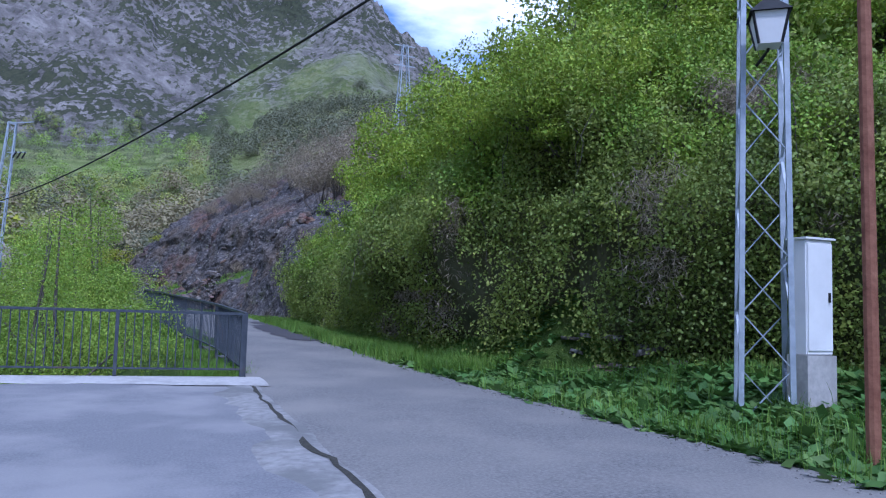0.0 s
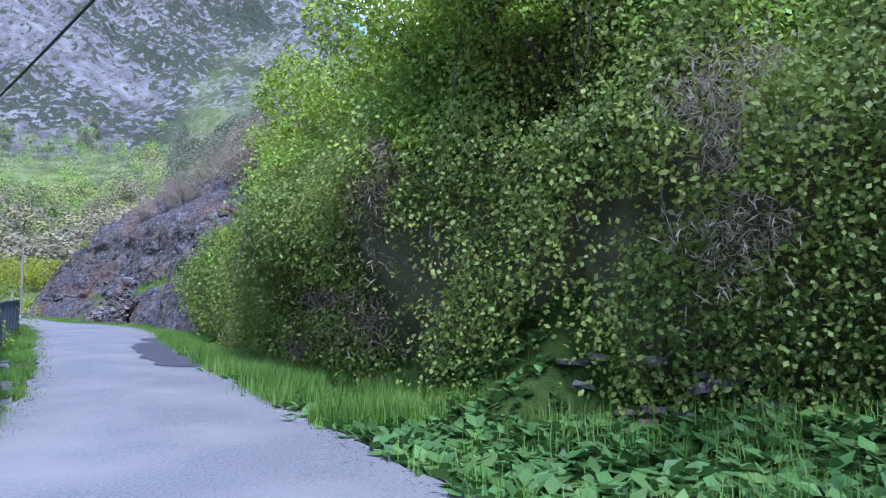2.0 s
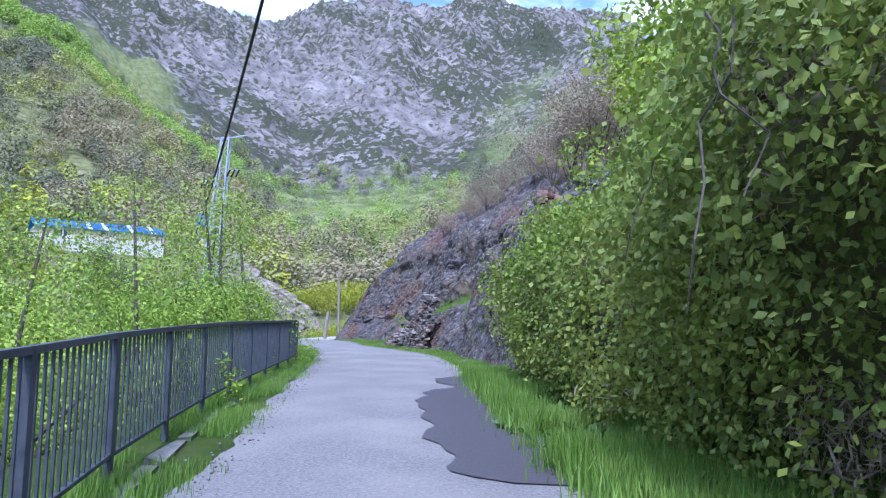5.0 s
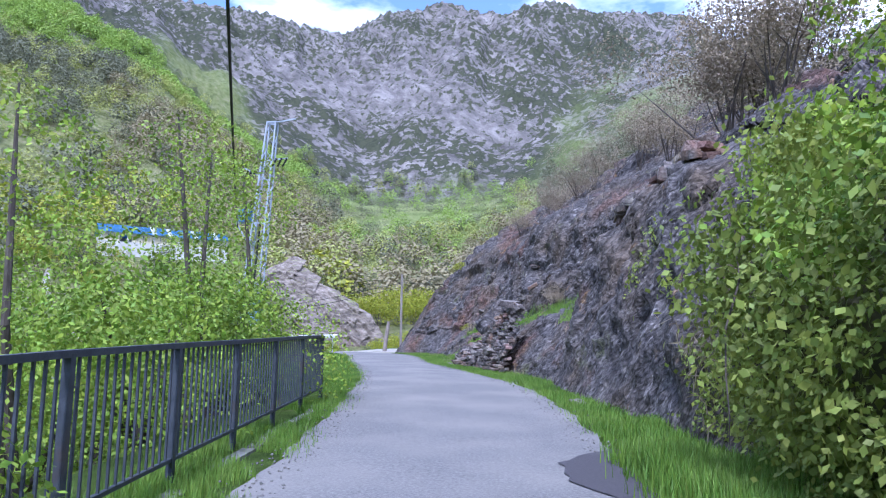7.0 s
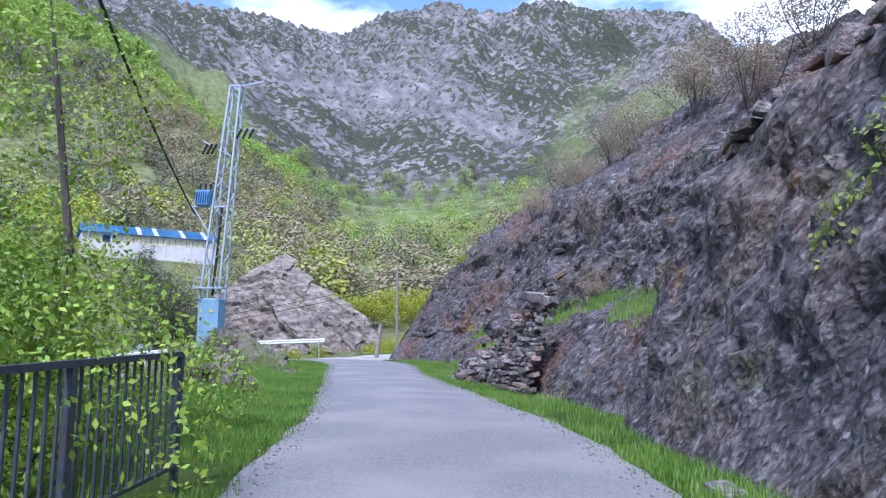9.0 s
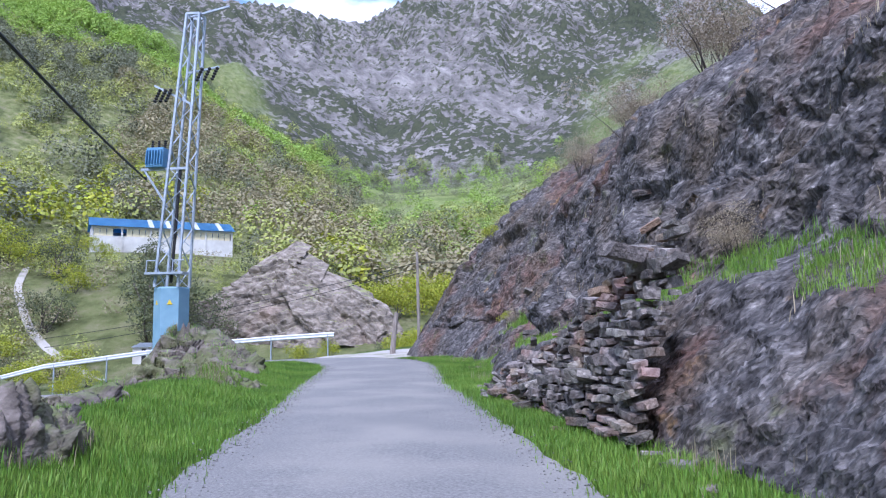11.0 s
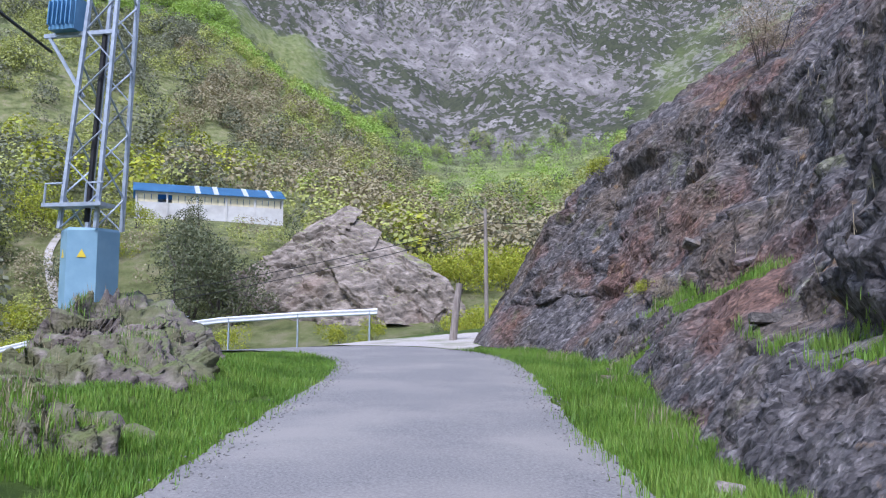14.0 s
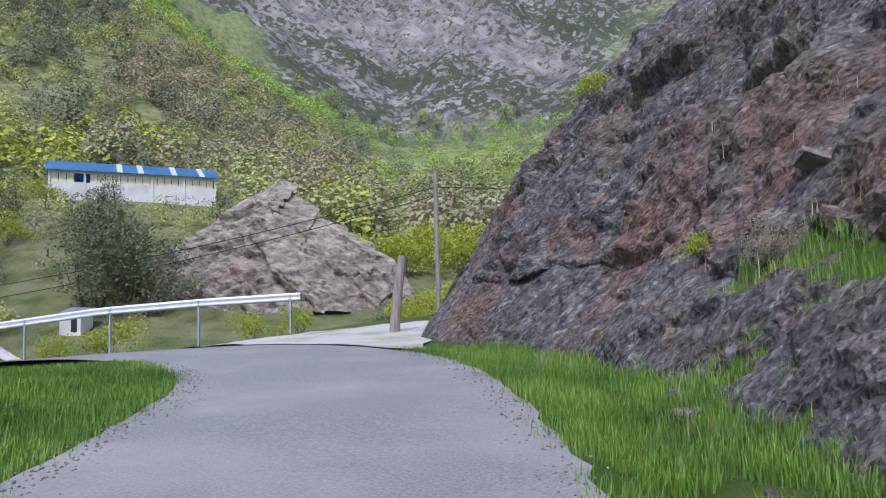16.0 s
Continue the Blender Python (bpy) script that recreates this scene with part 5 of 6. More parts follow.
# ---------------------------------------------------------------- woods of the far slopes
def woods(name, mat, n, keep_fn, size, leaves, label, seed, rmin=75, rmax=420, thin=0.7, low=False):
    """Many small tree crowns on the slopes, too far to be told apart."""
    g = np.random.default_rng(seed)
    r = np.sqrt(g.uniform(rmin**2, rmax**2, n * 6))
    az = g.uniform(-46, 22, n * 6)
    x, y = CENTRE[0] + r * np.sin(np.radians(az)), CENTRE[1] + r * np.cos(np.radians(az))
    k = keep_fn(x, y, r, az)
    # keep clear of the barn, the outcrop and the lane
    bx, by = barn_axes(x, y)
    k &= ~((bx > -4) & (bx < 27) & (by > -26) & (by < 11))
    k &= ~((x > -46) & (x < -11) & (y > 60) & (y < 104))
    k &= ~((az > -38) & (az < -22) & (r < 138)) | low
    # open terraced meadows
    k &= ~((az > -12) & (az < 4) & (r > 240) & (r < 395) & (g.uniform(0, 1, len(x)) > thin))
    x, y, r = x[k][:n], y[k][:n], r[k][:n]
    z = ground_height(x, y)
    m = len(x)
    s = size * g.uniform(0.6, 1.5, m)
    d = g.normal(0, 1, (m, leaves, 3))
    d /= np.linalg.norm(d, axis=2, keepdims=True)
    d[..., 2] = np.abs(d[..., 2]) * 1.15 - 0.1
    lob = 0.88 + 0.2 * g.uniform(0, 1, (m, leaves, 1))
    pts = np.stack([x, y, z], 1)[:, None, :] + d * lob * s[:, None, None] * np.array([0.55, 0.55, 0.8]) + np.array([0, 0, 0.35]) * s[:, None, None]
    ob = leaf_mesh(name, pts.reshape(-1, 3), d.reshape(-1, 3) + np.array([0, -0.1, 0.5]), np.repeat(s * 0.115, leaves), mat, droop=0.1, spread=0.5, aspect=0.85)
    return tagged(ob, label, "woodland", kind="stuff")


def patch(x, y, scale, seed):
    return fbm(np.stack([x, y, x * 0], 1) / scale, 4, seed)


def green_belt(x, y, r, az):
    # a band of fresh beech wood that slants down the left slope
    mid = np.interp(az, [-46, -34, -28.4, -22.3, -17.3], [475, 436, 392, 362, 338])
    half = np.interp(az, [-40, -28, -17], [40, 34, 16])
    return (np.abs(r - mid + patch(x, y, 40, 71) * 26) < half) & (az < -16)


def open_slope(az, r):
    # the grassy slope under the barn and the terraced meadows stay open
    return ((az > -40) & (az < -20) & (r < 128)) | ((az > -13) & (az < 2) & (r > 245) & (r < 385))


woods("beech_woods", FAR_BRIGHT, 1150, green_belt, 5.6, 190, "fresh bright green beech wood slanting down the slope", 31, rmin=280, rmax=520)
woods("oak_woods", FAR_DARK, 950, lambda x, y, r, az: ((az < -29 + patch(x, y, 25, 72) * 8) | (az > 4)) & (patch(x, y, 30, 73) > -0.15) & ~green_belt(x, y, r, az) & ~open_slope(az, r), 5.2, 190, "dark grey-green evergreen woods on the slope", 32)
woods("oak_woods", FAR_DARK, 420, lambda x, y, r, az: (az < 3) & (patch(x, y, 20, 74) > 0.12) & ~green_belt(x, y, r, az) & ~open_slope(az, r), 4.4, 170, "dark grey-green evergreen woods on the slope", 38, rmin=110)
woods("spring_woods", FAR_GREEN, 620, lambda x, y, r, az: (patch(x, y, 22, 75) > 0.02) & (az > -44) & (az < 3) & ~open_slope(az, r), 4.6, 170, "light green hedges and spring trees among meadows", 33, rmin=105)
woods("brown_woods", FAR_BROWN, 620, lambda x, y, r, az: (patch(x, y, 26, 77) > -0.05) & (r < 330) & (az > -31) & (az < 4) & ~open_slope(az, r), 5.0, 160, "brownish trees still without leaves on the slope", 34, rmin=105)
woods("slope_scrub", FAR_GREEN, 420, lambda x, y, r, az: (az < -18) & (patch(x, y, 12, 81) > 0.08), 1.6, 90, "low green scrub on the slope below the barn", 36, rmin=66, rmax=140, low=True)
woods("slope_scrub", FAR_BROWN, 300, lambda x, y, r, az: (az < -18) & (patch(x, y, 10, 83) > 0.1), 1.7, 90, "low brownish scrub on the slope below the barn", 37, rmin=66, rmax=140, low=True)
woods("meadow_trees", FAR_BRIGHT, 260, lambda x, y, r, az: (az > -22) & (az < 3) & (r > 190) & (patch(x, y, 20, 79) > 0.08), 4.2, 150, "bright green round trees between the meadows", 35, rmin=150, thin=0.5)
woods("lime_trees", LEAF_YELLOW, 46, lambda x, y, r, az: (az > -42) & (az < -12) & (patch(x, y, 15, 85) > 0.05) & ~open_slope(az, r), 5.5, 200, "single bright yellow-green trees in new leaf on the slope", 39, rmin=100, rmax=240)
woods("hedgerow", FAR_DARK, 3400, lambda x, y, r, az: (az > -13) & (az < 2) & (r > 235) & (r < 395) & (np.abs((r + patch(x, y, 25, 88) * 14) % 27 - 13) < 2.2), 2.6, 60, "dark hedges along the terraces of the meadows", 40, rmin=230, rmax=400, thin=1.0)


# ---------------------------------------------------------------- grass and weeds of the verges
def verge_points(n, y0, y1, side, d0, d1, seed):
    g = np.random.default_rng(seed)
    i = np.where((MID[:, 1] > y0) & (MID[:, 1] < y1) & (np.arange(len(MID)) < 262))[0]
    k = g.choice(i, n)
    t = g.uniform(0, 1, n) ** 1.3
    d = d0 + (d1 - d0) * t
    e = EDGE[k, 2:4] if side > 0 else EDGE[k, :2]
    r = EDGE[k, 2:4] - EDGE[k, :2]
    r /= np.linalg.norm(r, axis=1, keepdims=True)
    p = e + side * r * d[:, None] + g.normal(0, 0.15, (n, 2))
    z = ground_height(p[:, 0], p[:, 1]) - 0.02
    return np.c_[p, z]


def grass(name, pts, height, width, label, mat=GRASS, thin=-0.15, lean=0.45):
    k = fbm(pts / 0.8, 3, 91) > thin
    ob = blade_mesh(name, pts[k], height, width, mat, lean=lean)
    return tagged(ob, label, "grass", kind="stuff")


grass("verge_grass", verge_points(70000, -3, 34, 1, 0.14, 1.5, 41), 0.14, 0.011, "lush green grass verge under the rock", thin=-0.3)
grass("verge_grass", verge_points(150000, 13, 46, -1, 0.14, 4.0, 42), 0.13, 0.012, "lush green grass verge beside the lane", thin=-0.4)
grass("verge_grass", verge_points(40000, -9.5, 13, -1, 0.08, 1.0, 43), 0.15, 0.008, "grass tufts at the foot of the railing", thin=-0.02)
grass("verge_grass", verge_points(80000, -9.5, 6, 1, 0.02, 1.7, 46), 0.32, 0.013, "tall lush grass between the lane and the ivy bank", thin=-0.25)
grass("verge_grass", verge_points(26000, -26, -3, 1, 0.1, 6.5, 44), 0.32, 0.010, "grass among the roadside weeds")


def ledge_points(n, y0, y1, t0, t1, seed):
    g = np.random.default_rng(seed)
    i = np.where((CLIFF_F[:, 1] > y0) & (CLIFF_F[:, 1] < y1) & (np.arange(len(CLIFF_F)) < 760))[0]
    nv = CLIFF_P.shape[1]
    k, j = g.choice(i, n), (g.uniform(t0, t1, n) * (nv - 1)).astype(int)
    return CLIFF_P[k, j] + g.normal(0, 0.06, (n, 3)) * np.array([1, 1, 0.2]) - np.array([0, 0, 0.03])


grass("ledge_grass", ledge_points(40000, 17, 42, 0.235, 0.37, 51), 0.16, 0.009, "green grass strip on the ledge of the rock", thin=-0.05)
grass("verge_grass", verge_points(100000, 24, 50, 1, 0.14, 3.0, 53), 0.17, 0.011, "lush green grass at the foot of the rock", thin=-0.3)
grass("dry_grass", ledge_points(9000, 12, 47, 0.2, 1.0, 52), 0.28, 0.010, "dry straw-coloured tufts in the cracks of the rock", mat=DRY, thin=0.28)
grass("dry_grass", verge_points(4000, 13, 46, 1, 0.9, 3.0, 45), 0.3, 0.01, "dry straw-coloured grass on the bank", mat=DRY, thin=0.15)


def weeds():
    pts = np.concatenate([verge_points(2600, -19, 4, 1, 0.1, 1.9, 47), verge_points(2600, -27, -9, 1, 1.5, 7.0, 49)])
    g = np.random.default_rng(48)
    cnt = 7
    a = g.uniform(0, 2 * np.pi, (len(pts), cnt))
    d = np.stack([np.cos(a), np.sin(a), g.uniform(0.2, 1.0, a.shape)], -1)
    p = (pts[:, None] + d * g.uniform(0.03, 0.14, a.shape)[..., None]).reshape(-1, 3)
    nrm = np.stack([-np.cos(a) * 0.4, -np.sin(a) * 0.4, np.ones_like(a)], -1).reshape(-1, 3)
    ob = leaf_mesh("broadleaf_weeds", p, nrm, 0.20, WEED, droop=0.0, spread=0.25, aspect=0.62)
    return tagged(ob, "broad-leaved green weeds crowding the road edge", "weeds", kind="stuff")


def hanging_ivy():
    pts = ledge_points(26000, 5.5, 12.5, 0.03, 0.34, 55)
    k = fbm(pts / np.array([0.9, 0.9, 2.2]), 3, 56) > np.interp(pts[:, 1], [5.5, 8, 12.5], [-0.2, 0.12, 0.5])
    pts = pts[k] + np.array([-0.10, 0, 0])
    n = np.tile(np.array([[-0.9, -0.2, 0.3]]), (len(pts), 1))
    ob = leaf_mesh("hanging_ivy", pts, n, 0.075, LEAF, droop=1.2)
    tagged(ob, "green ivy hanging over the near rock face", "ivy", kind="stuff")


hanging_ivy()
WEED = leaf_material("weed_leaves", [(0.05, 0.11, 0.02), (0.10, 0.19, 0.04), (0.15, 0.26, 0.06)], island=0.3)
weeds()


# ---------------------------------------------------------------- hillside thicket above the ivy bank
thicket = make_shrub("thicket_bush", 3.4, 2.2, 0.15, LEAF, 5200, "tangled green thicket bush on the hillside above the bank", "bush", 23, trunk=0.06, stems=7, lobes=11, group="thicket bushes")
_g = np.random.default_rng(77)
spots = [(x + _g.normal(0, 0.6), y + _g.normal(0, 0.8), _g.uniform(0.8, 1.35)) for x in (9.5, 13, 17, 22) for y in range(-24, 16, 5)]
scatter(thicket, [s for s in spots if s[0] - (6.5 if s[1] < -13 else 4.0) > 2.5], 78)
hill_tree = make_shrub("hill_tree", 8.0, 2.6, 0.22, LEAF_DARK, 4200, "tall dark tree with thin spring foliage on the hill", "tree", 25, trunk=0.14, stems=9, lobes=14, group="hill trees", lift=0.6)
scatter(hill_tree, [(14, -15, 1.0), (19, -12, 1.2), (24, -14, 1.2), (18, -20, 1.1), (26, -6, 1.2), (13, -22, 1.0), (30, -18, 1.3), (22, 0, 1.0), (17, 7, 0.9)], 79)


place_copy(broom, Matrix.Translation(on_cliff(49.5, 0.72)) @ Matrix.Scale(0.55, 4))
place_copy(broom, Matrix.Translation(on_cliff(43, 0.30)) @ Matrix.Scale(0.3, 4))

# ---------------------------------------------------------------- loose stones
def stone_mesh(seed, flat=0.6):
    """A rough block: a box with knocked-off corners."""
    g = np.random.default_rng(seed)
    bm = bmesh.new()
    for sx in (-1, 1):
        for sy in (-1, 1):
            for sz in (-1, 1):
                c = np.array([sx * 0.5, sy * 0.36, sz * 0.5 * flat]) * g.uniform(0.8, 1.05, 3)
                for a in range(3):
                    e = c.copy()
                    e[a] *= g.uniform(0.62, 0.92)
                    bm.verts.new(e)
    r = bmesh.ops.convex_hull(bm, input=bm.verts[:])
    for v in [e for e in r["geom_interior"] if isinstance(e, bmesh.types.BMVert)]:
        bm.verts.remove(v)
    me = bpy.data.meshes.new("stone")
    bm.normal_update()
    bm.to_mesh(me)
    bm.free()
    return me


STONES = [stone_mesh(k, 0.24 + 0.035 * (k % 8)) for k in range(12)]
for me in STONES:
    me.materials.append(STONE)


def lay_stone(root, x, y, z, size, g, tilt=0.25, thick=1.0, turn=None):
    o = new("stone", STONES[g.integers(0, 12)])
    o.parent = root
    m = Matrix.Translation((x, y, z)) @ Euler((g.normal(0, tilt), g.normal(0, tilt), g.uniform(0, 6.28) if turn is None else turn + g.normal(0, 0.22))).to_matrix().to_4x4() @ Matrix.Diagonal((size, size * g.uniform(0.7, 1.0), size * thick * g.uniform(0.7, 1.1), 1))
    o.matrix_parent_inverse = placed(root).inverted()
    o.matrix_basis = m
    return o


def foot_x(y):
    f = np.array(CLIFF_FOOT[:14])
    return float(np.interp(y, f[:, 1], f[:, 0]))


def build_dry_wall():
    g = np.random.default_rng(61)
    root = thing("dry_stone_wall", (foot_x(24), 24, ground_at(foot_x(24), 24)), "collapsed dry wall of slate and reddish stones", "stone wall")
    heap = thing("rubble_heap", (foot_x(29), 29, ground_at(foot_x(29), 29)), "fallen heap of slate and reddish wall stones", "stone heap")
    z = 0.0
    n = [0, 0]
    while z < 2.7:
        y = 22.0 + g.uniform(0, 0.25)
        while y < 29.2:
            h = np.interp(y, [22.0, 22.6, 23.4, 24.4, 25.2, 26.4, 28, 29.2], [2.35, 2.4, 2.0, 1.55, 1.25, 0.85, 0.65, 0.2])
            s = g.uniform(0.14, 0.27) if g.uniform() < 0.75 else g.uniform(0.27, 0.42)
            far = y > 25.8
            if z < h + g.normal(0, 0.10) and n[far] < 320:
                x = foot_x(y) - 0.2 + z * (0.5 if far else 0.28) + g.normal(0, 0.05 + 0.1 * far)
                lay_stone(heap if far else root, x, y, float(np.interp(y, EDGE[:240, 1], EDGE[:240, 4])) + 0.1 + z, s, g, 0.34 if far else 0.16, 1.0, turn=None if far else 1.85)
                n[far] += 1
            y += s * 0.86
        z += 0.115
    for x, y, z, s in ((0.32, 22.6, 2.5, 0.75), (-0.05, 24.1, 0.95, 1.3), (-0.4, 25.3, 0.8, 0.9), (-0.75, 26.9, 1.1, 0.8), (-1.1, 28.2, 0.8, 0.7), (0.5, 23.2, 2.6, 0.9)):
        lay_stone(heap if y > 25.8 else root, x, y, z, s * 0.7, g, 0.2, 0.75)
    # the short wall on top of the near rock
    top = thing("dry_stone_wall", on_cliff(14, 0.26), "short low wall of flat brown stones on the rock edge", "stone wall")
    for k in range(46):
        x, y, z = on_cliff(g.uniform(11.0, 16.6), g.uniform(0.245, 0.29))
        lay_stone(top, x, y, z + 0.12 * (k % 3), g.uniform(0.3, 0.62), g, 0.15, 1.0, turn=1.7)


build_dry_wall()


def scree(label, places, seed, group):
    g = np.random.default_rng(seed)
    for x, y, s in places:
        root = thing("loose_stone", (x, y, ground_at(x, y)), label, "stone", group)
        o = lay_stone(root, x, y, ground_at(x, y) + s * 0.02, s, g, 0.15)
        o.name = "body"


_g = np.random.default_rng(63)
for k, (yy, tt, ss) in enumerate(((21.6, 0.55, 0.75), (30.5, 0.42, 0.5), (33, 0.5, 0.4), (27, 0.48, 0.45), (38, 0.4, 0.4), (36, 0.6, 0.35), (41, 0.45, 0.45), (29, 0.6, 0.4), (31.5, 0.3, 0.5), (34.5, 0.28, 0.4))):
    px, py, pz = on_cliff(yy, tt)
    root = thing("loose_stone", (px, py, pz), "pale loose block lodged on the rock slope", "stone", "stones on the rock")
    o = lay_stone(root, px, py, pz + 0.05, ss, np.random.default_rng(90 + k), 0.4)
    o.name = "body"
scree("loose pale stone fallen on the verge below the rock", [(foot_x(y) - _g.uniform(0.0, 0.5), y, _g.uniform(0.12, 0.4)) for y in np.linspace(12, 47, 40)], 64, "fallen stones")


# ---------------------------------------------------------------- rocky knolls beside the lane
def knoll(name, at, size, seed, label):
    """A rounded outcrop with steep dipping beds."""
    na, nr = 170, 70
    a = np.linspace(0, 2 * np.pi, na, endpoint=False)
    t = np.linspace(0, 1, nr)
    T, A = np.meshgrid(t, a, indexing="ij")
    x = at[0] + size[0] * T * np.cos(A)
    y = at[1] + size[1] * T * np.sin(A)
    base = ground_height(x.ravel(), y.ravel()).reshape(x.shape)
    rise = size[2] - ground_at(*at) + 0.25
    z = base - 0.25 + rise * (1 - T**2.6) * (0.75 + 0.25 * np.cos(A * 2 + seed)) + 0.25 * (1 - T)
    p = np.stack([x, y, z], -1).reshape(-1, 3)
    s = p @ np.array([[0.8, 0.35, 0.45], [-0.35, 0.9, 0.15], [-0.5, -0.2, 0.85]])
    amp = (1 - T.ravel() ** 4)[:, None]
    n = np.stack([np.cos(A) * T, np.sin(A) * T, 0.5 + 0 * T], -1).reshape(-1, 3)
    d = facets((s + fbm(p, 2, seed)[:, None] * 0.3) * np.array([0.9, 3.4, 1.5]), seed, 1.0) * 0.45 + facets(s * np.array([2.0, 8.0, 3.5]), seed + 1, 0.9) * 0.14 + fbm(s * np.array([2.0, 9.0, 4.0]), 3, seed + 3) * 0.12 + (ridged(p / 1.8, 3, seed + 5) - 0.6) * 0.6
    p = p + n * d[:, None] * amp
    i, j = np.meshgrid(np.arange(nr - 1), np.arange(na), indexing="ij")
    k = (j + 1) % na
    f = np.stack([i * na + j, (i + 1) * na + j, (i + 1) * na + k, i * na + k], -1).reshape(-1, 4)
    keep = (T.ravel() < 0.97) & (fbm(p / 0.6, 3, seed + 9) > -0.05)
    KNOLL_TOPS.append(p[keep])
    return tagged(np_mesh(name, p, f, KNOLL), label, "rock")


KNOLL_TOPS = []


def grow_on_top(m, colour, low, high, scale):
    """Grass and moss where the rock faces the sky."""
    nt = m.node_tree
    b = nt.nodes["Principled BSDF"]
    geo = nt.nodes.new("ShaderNodeNewGeometry")
    sp = nt.nodes.new("ShaderNodeSeparateXYZ")
    nt.links.new(geo.outputs["Normal"], sp.inputs[0])
    n = nt.nodes.new("ShaderNodeTexNoise")
    n.inputs["Scale"].default_value, n.inputs["Detail"].default_value = scale, 8
    nt.links.new(geo.outputs["Position"], n.inputs["Vector"])
    ad = nt.nodes.new("ShaderNodeMath")
    ad.operation = "MULTIPLY_ADD"
    ad.inputs[1].default_value = 0.8
    nt.links.new(n.outputs["Fac"], ad.inputs[0])
    nt.links.new(sp.outputs[2], ad.inputs[2])
    r = nt.nodes.new("ShaderNodeMapRange")
    r.inputs[1].default_value, r.inputs[2].default_value, r.inputs[4].default_value = low, high, 0.9
    nt.links.new(ad.outputs[0], r.inputs[0])
    x = nt.nodes.new("ShaderNodeMix")
    x.data_type = "RGBA"
    nt.links.new(r.outputs[0], x.inputs[0])
    nt.links.new(b.inputs["Base Color"].links[0].from_socket, x.inputs[6])
    x.inputs[7].default_value = (*colour, 1)
    nt.links.new(x.outputs[2], b.inputs["Base Color"])


grow_on_top(OUTCROP, (0.21, 0.22, 0.085), 1.24, 1.36, 0.5)
KNOLL = material("knoll_rock", [(0.06, 0.05, 0.042), (0.135, 0.113, 0.095), (0.26, 0.22, 0.19)], scale=3, detail=12, rough=0.9, bump=0.9, bump_scale=10, distort=0.4, second=((0.11, 0.125, 0.035), 0.9, 0.47, 0.62, 0.6), stretch=(1, 1, 1.5), bump_distance=0.06)
grow_on_top(KNOLL, (0.12, 0.14, 0.05), 1.2, 1.4, 2.5)
knoll("rock_knoll", (-11.0, 35.2), (2.3, 2.8, 0.6), 5, "low knoll of upright weathered slate beds with moss")
knoll("rock_knoll", (-13.5, 38.4), (3.1, 3.4, 1.3), 9, "weathered slate outcrop carrying the transformer housing")
knoll("rock_knoll", (-8.6, 31.2), (1.1, 1.5, 0.5), 13, "small mossy slate outcrop in the grass")
knoll("rock_knoll", (-6.4, 20.2), (1.0, 1.9, 0.95), 17, "jagged brown slate outcrop at the lane side")
knoll("rock_knoll", (-8.3, 24.2), (1.2, 1.6, 0.35), 21, "jagged slate outcrop above the lower road")

tops = np.concatenate(KNOLL_TOPS)
_g = np.random.default_rng(97)
tufts = tops[_g.integers(0, len(tops), 26000)] + _g.normal(0, 0.06, (26000, 3)) * np.array([1, 1, 0.1]) - np.array([0, 0, 0.03])
grass("knoll_grass", tufts[:17000], 0.16, 0.012, "green grass growing over the rock knolls", thin=-0.05)
grass("dry_grass", tufts[17000:], 0.2, 0.010, "dry straw-coloured tufts on the rock knolls", mat=DRY, thin=0.05)

# ---------------------------------------------------------------- gravel lay-by in the bend
GRAVEL = material("pale_gravel", [(0.28, 0.258, 0.225), (0.46, 0.425, 0.375)], scale=30, rough=1, bump=0.5, bump_scale=90, second=((0.18, 0.19, 0.10), 0.7, 0.5, 0.68, 0.7), bump_distance=0.02)


def build_layby():
    n = 40
    t = np.linspace(0, 1, n)
    a = np.stack([np.interp(t, [0, 0.3, 0.7, 1], [-6.4, -9, -14, -22]), np.interp(t, [0, 0.3, 0.7, 1], [47.3, 48.6, 50.1, 50.2]), 0 * t], 1)
    b = np.stack([np.interp(t, [0, 0.3, 0.7, 1], [-8.0, -10.5, -15, -22]), np.interp(t, [0, 0.3, 0.7, 1], [57.5, 56, 53.5, 50.9]), 0 * t], 1)
    k = 12
    u = np.linspace(0, 1, k + 1)
    v = a[:, None] * (1 - u[None, :, None]) + b[:, None] * u[None, :, None]
    v = v.reshape(-1, 3)
    v[:, :2] += fbm(v * 0.6, 3, 5)[:, None] * 0.3
    v[:, 2] = ground_height(v[:, 0], v[:, 1]) + 0.05
    ob = np_mesh("gravel_layby", v, grid_faces(n, k + 1), GRAVEL, shade=True)
    tagged(ob, "pale dusty gravel lay-by on the outside of the bend", "gravel", kind="structure")


build_layby()


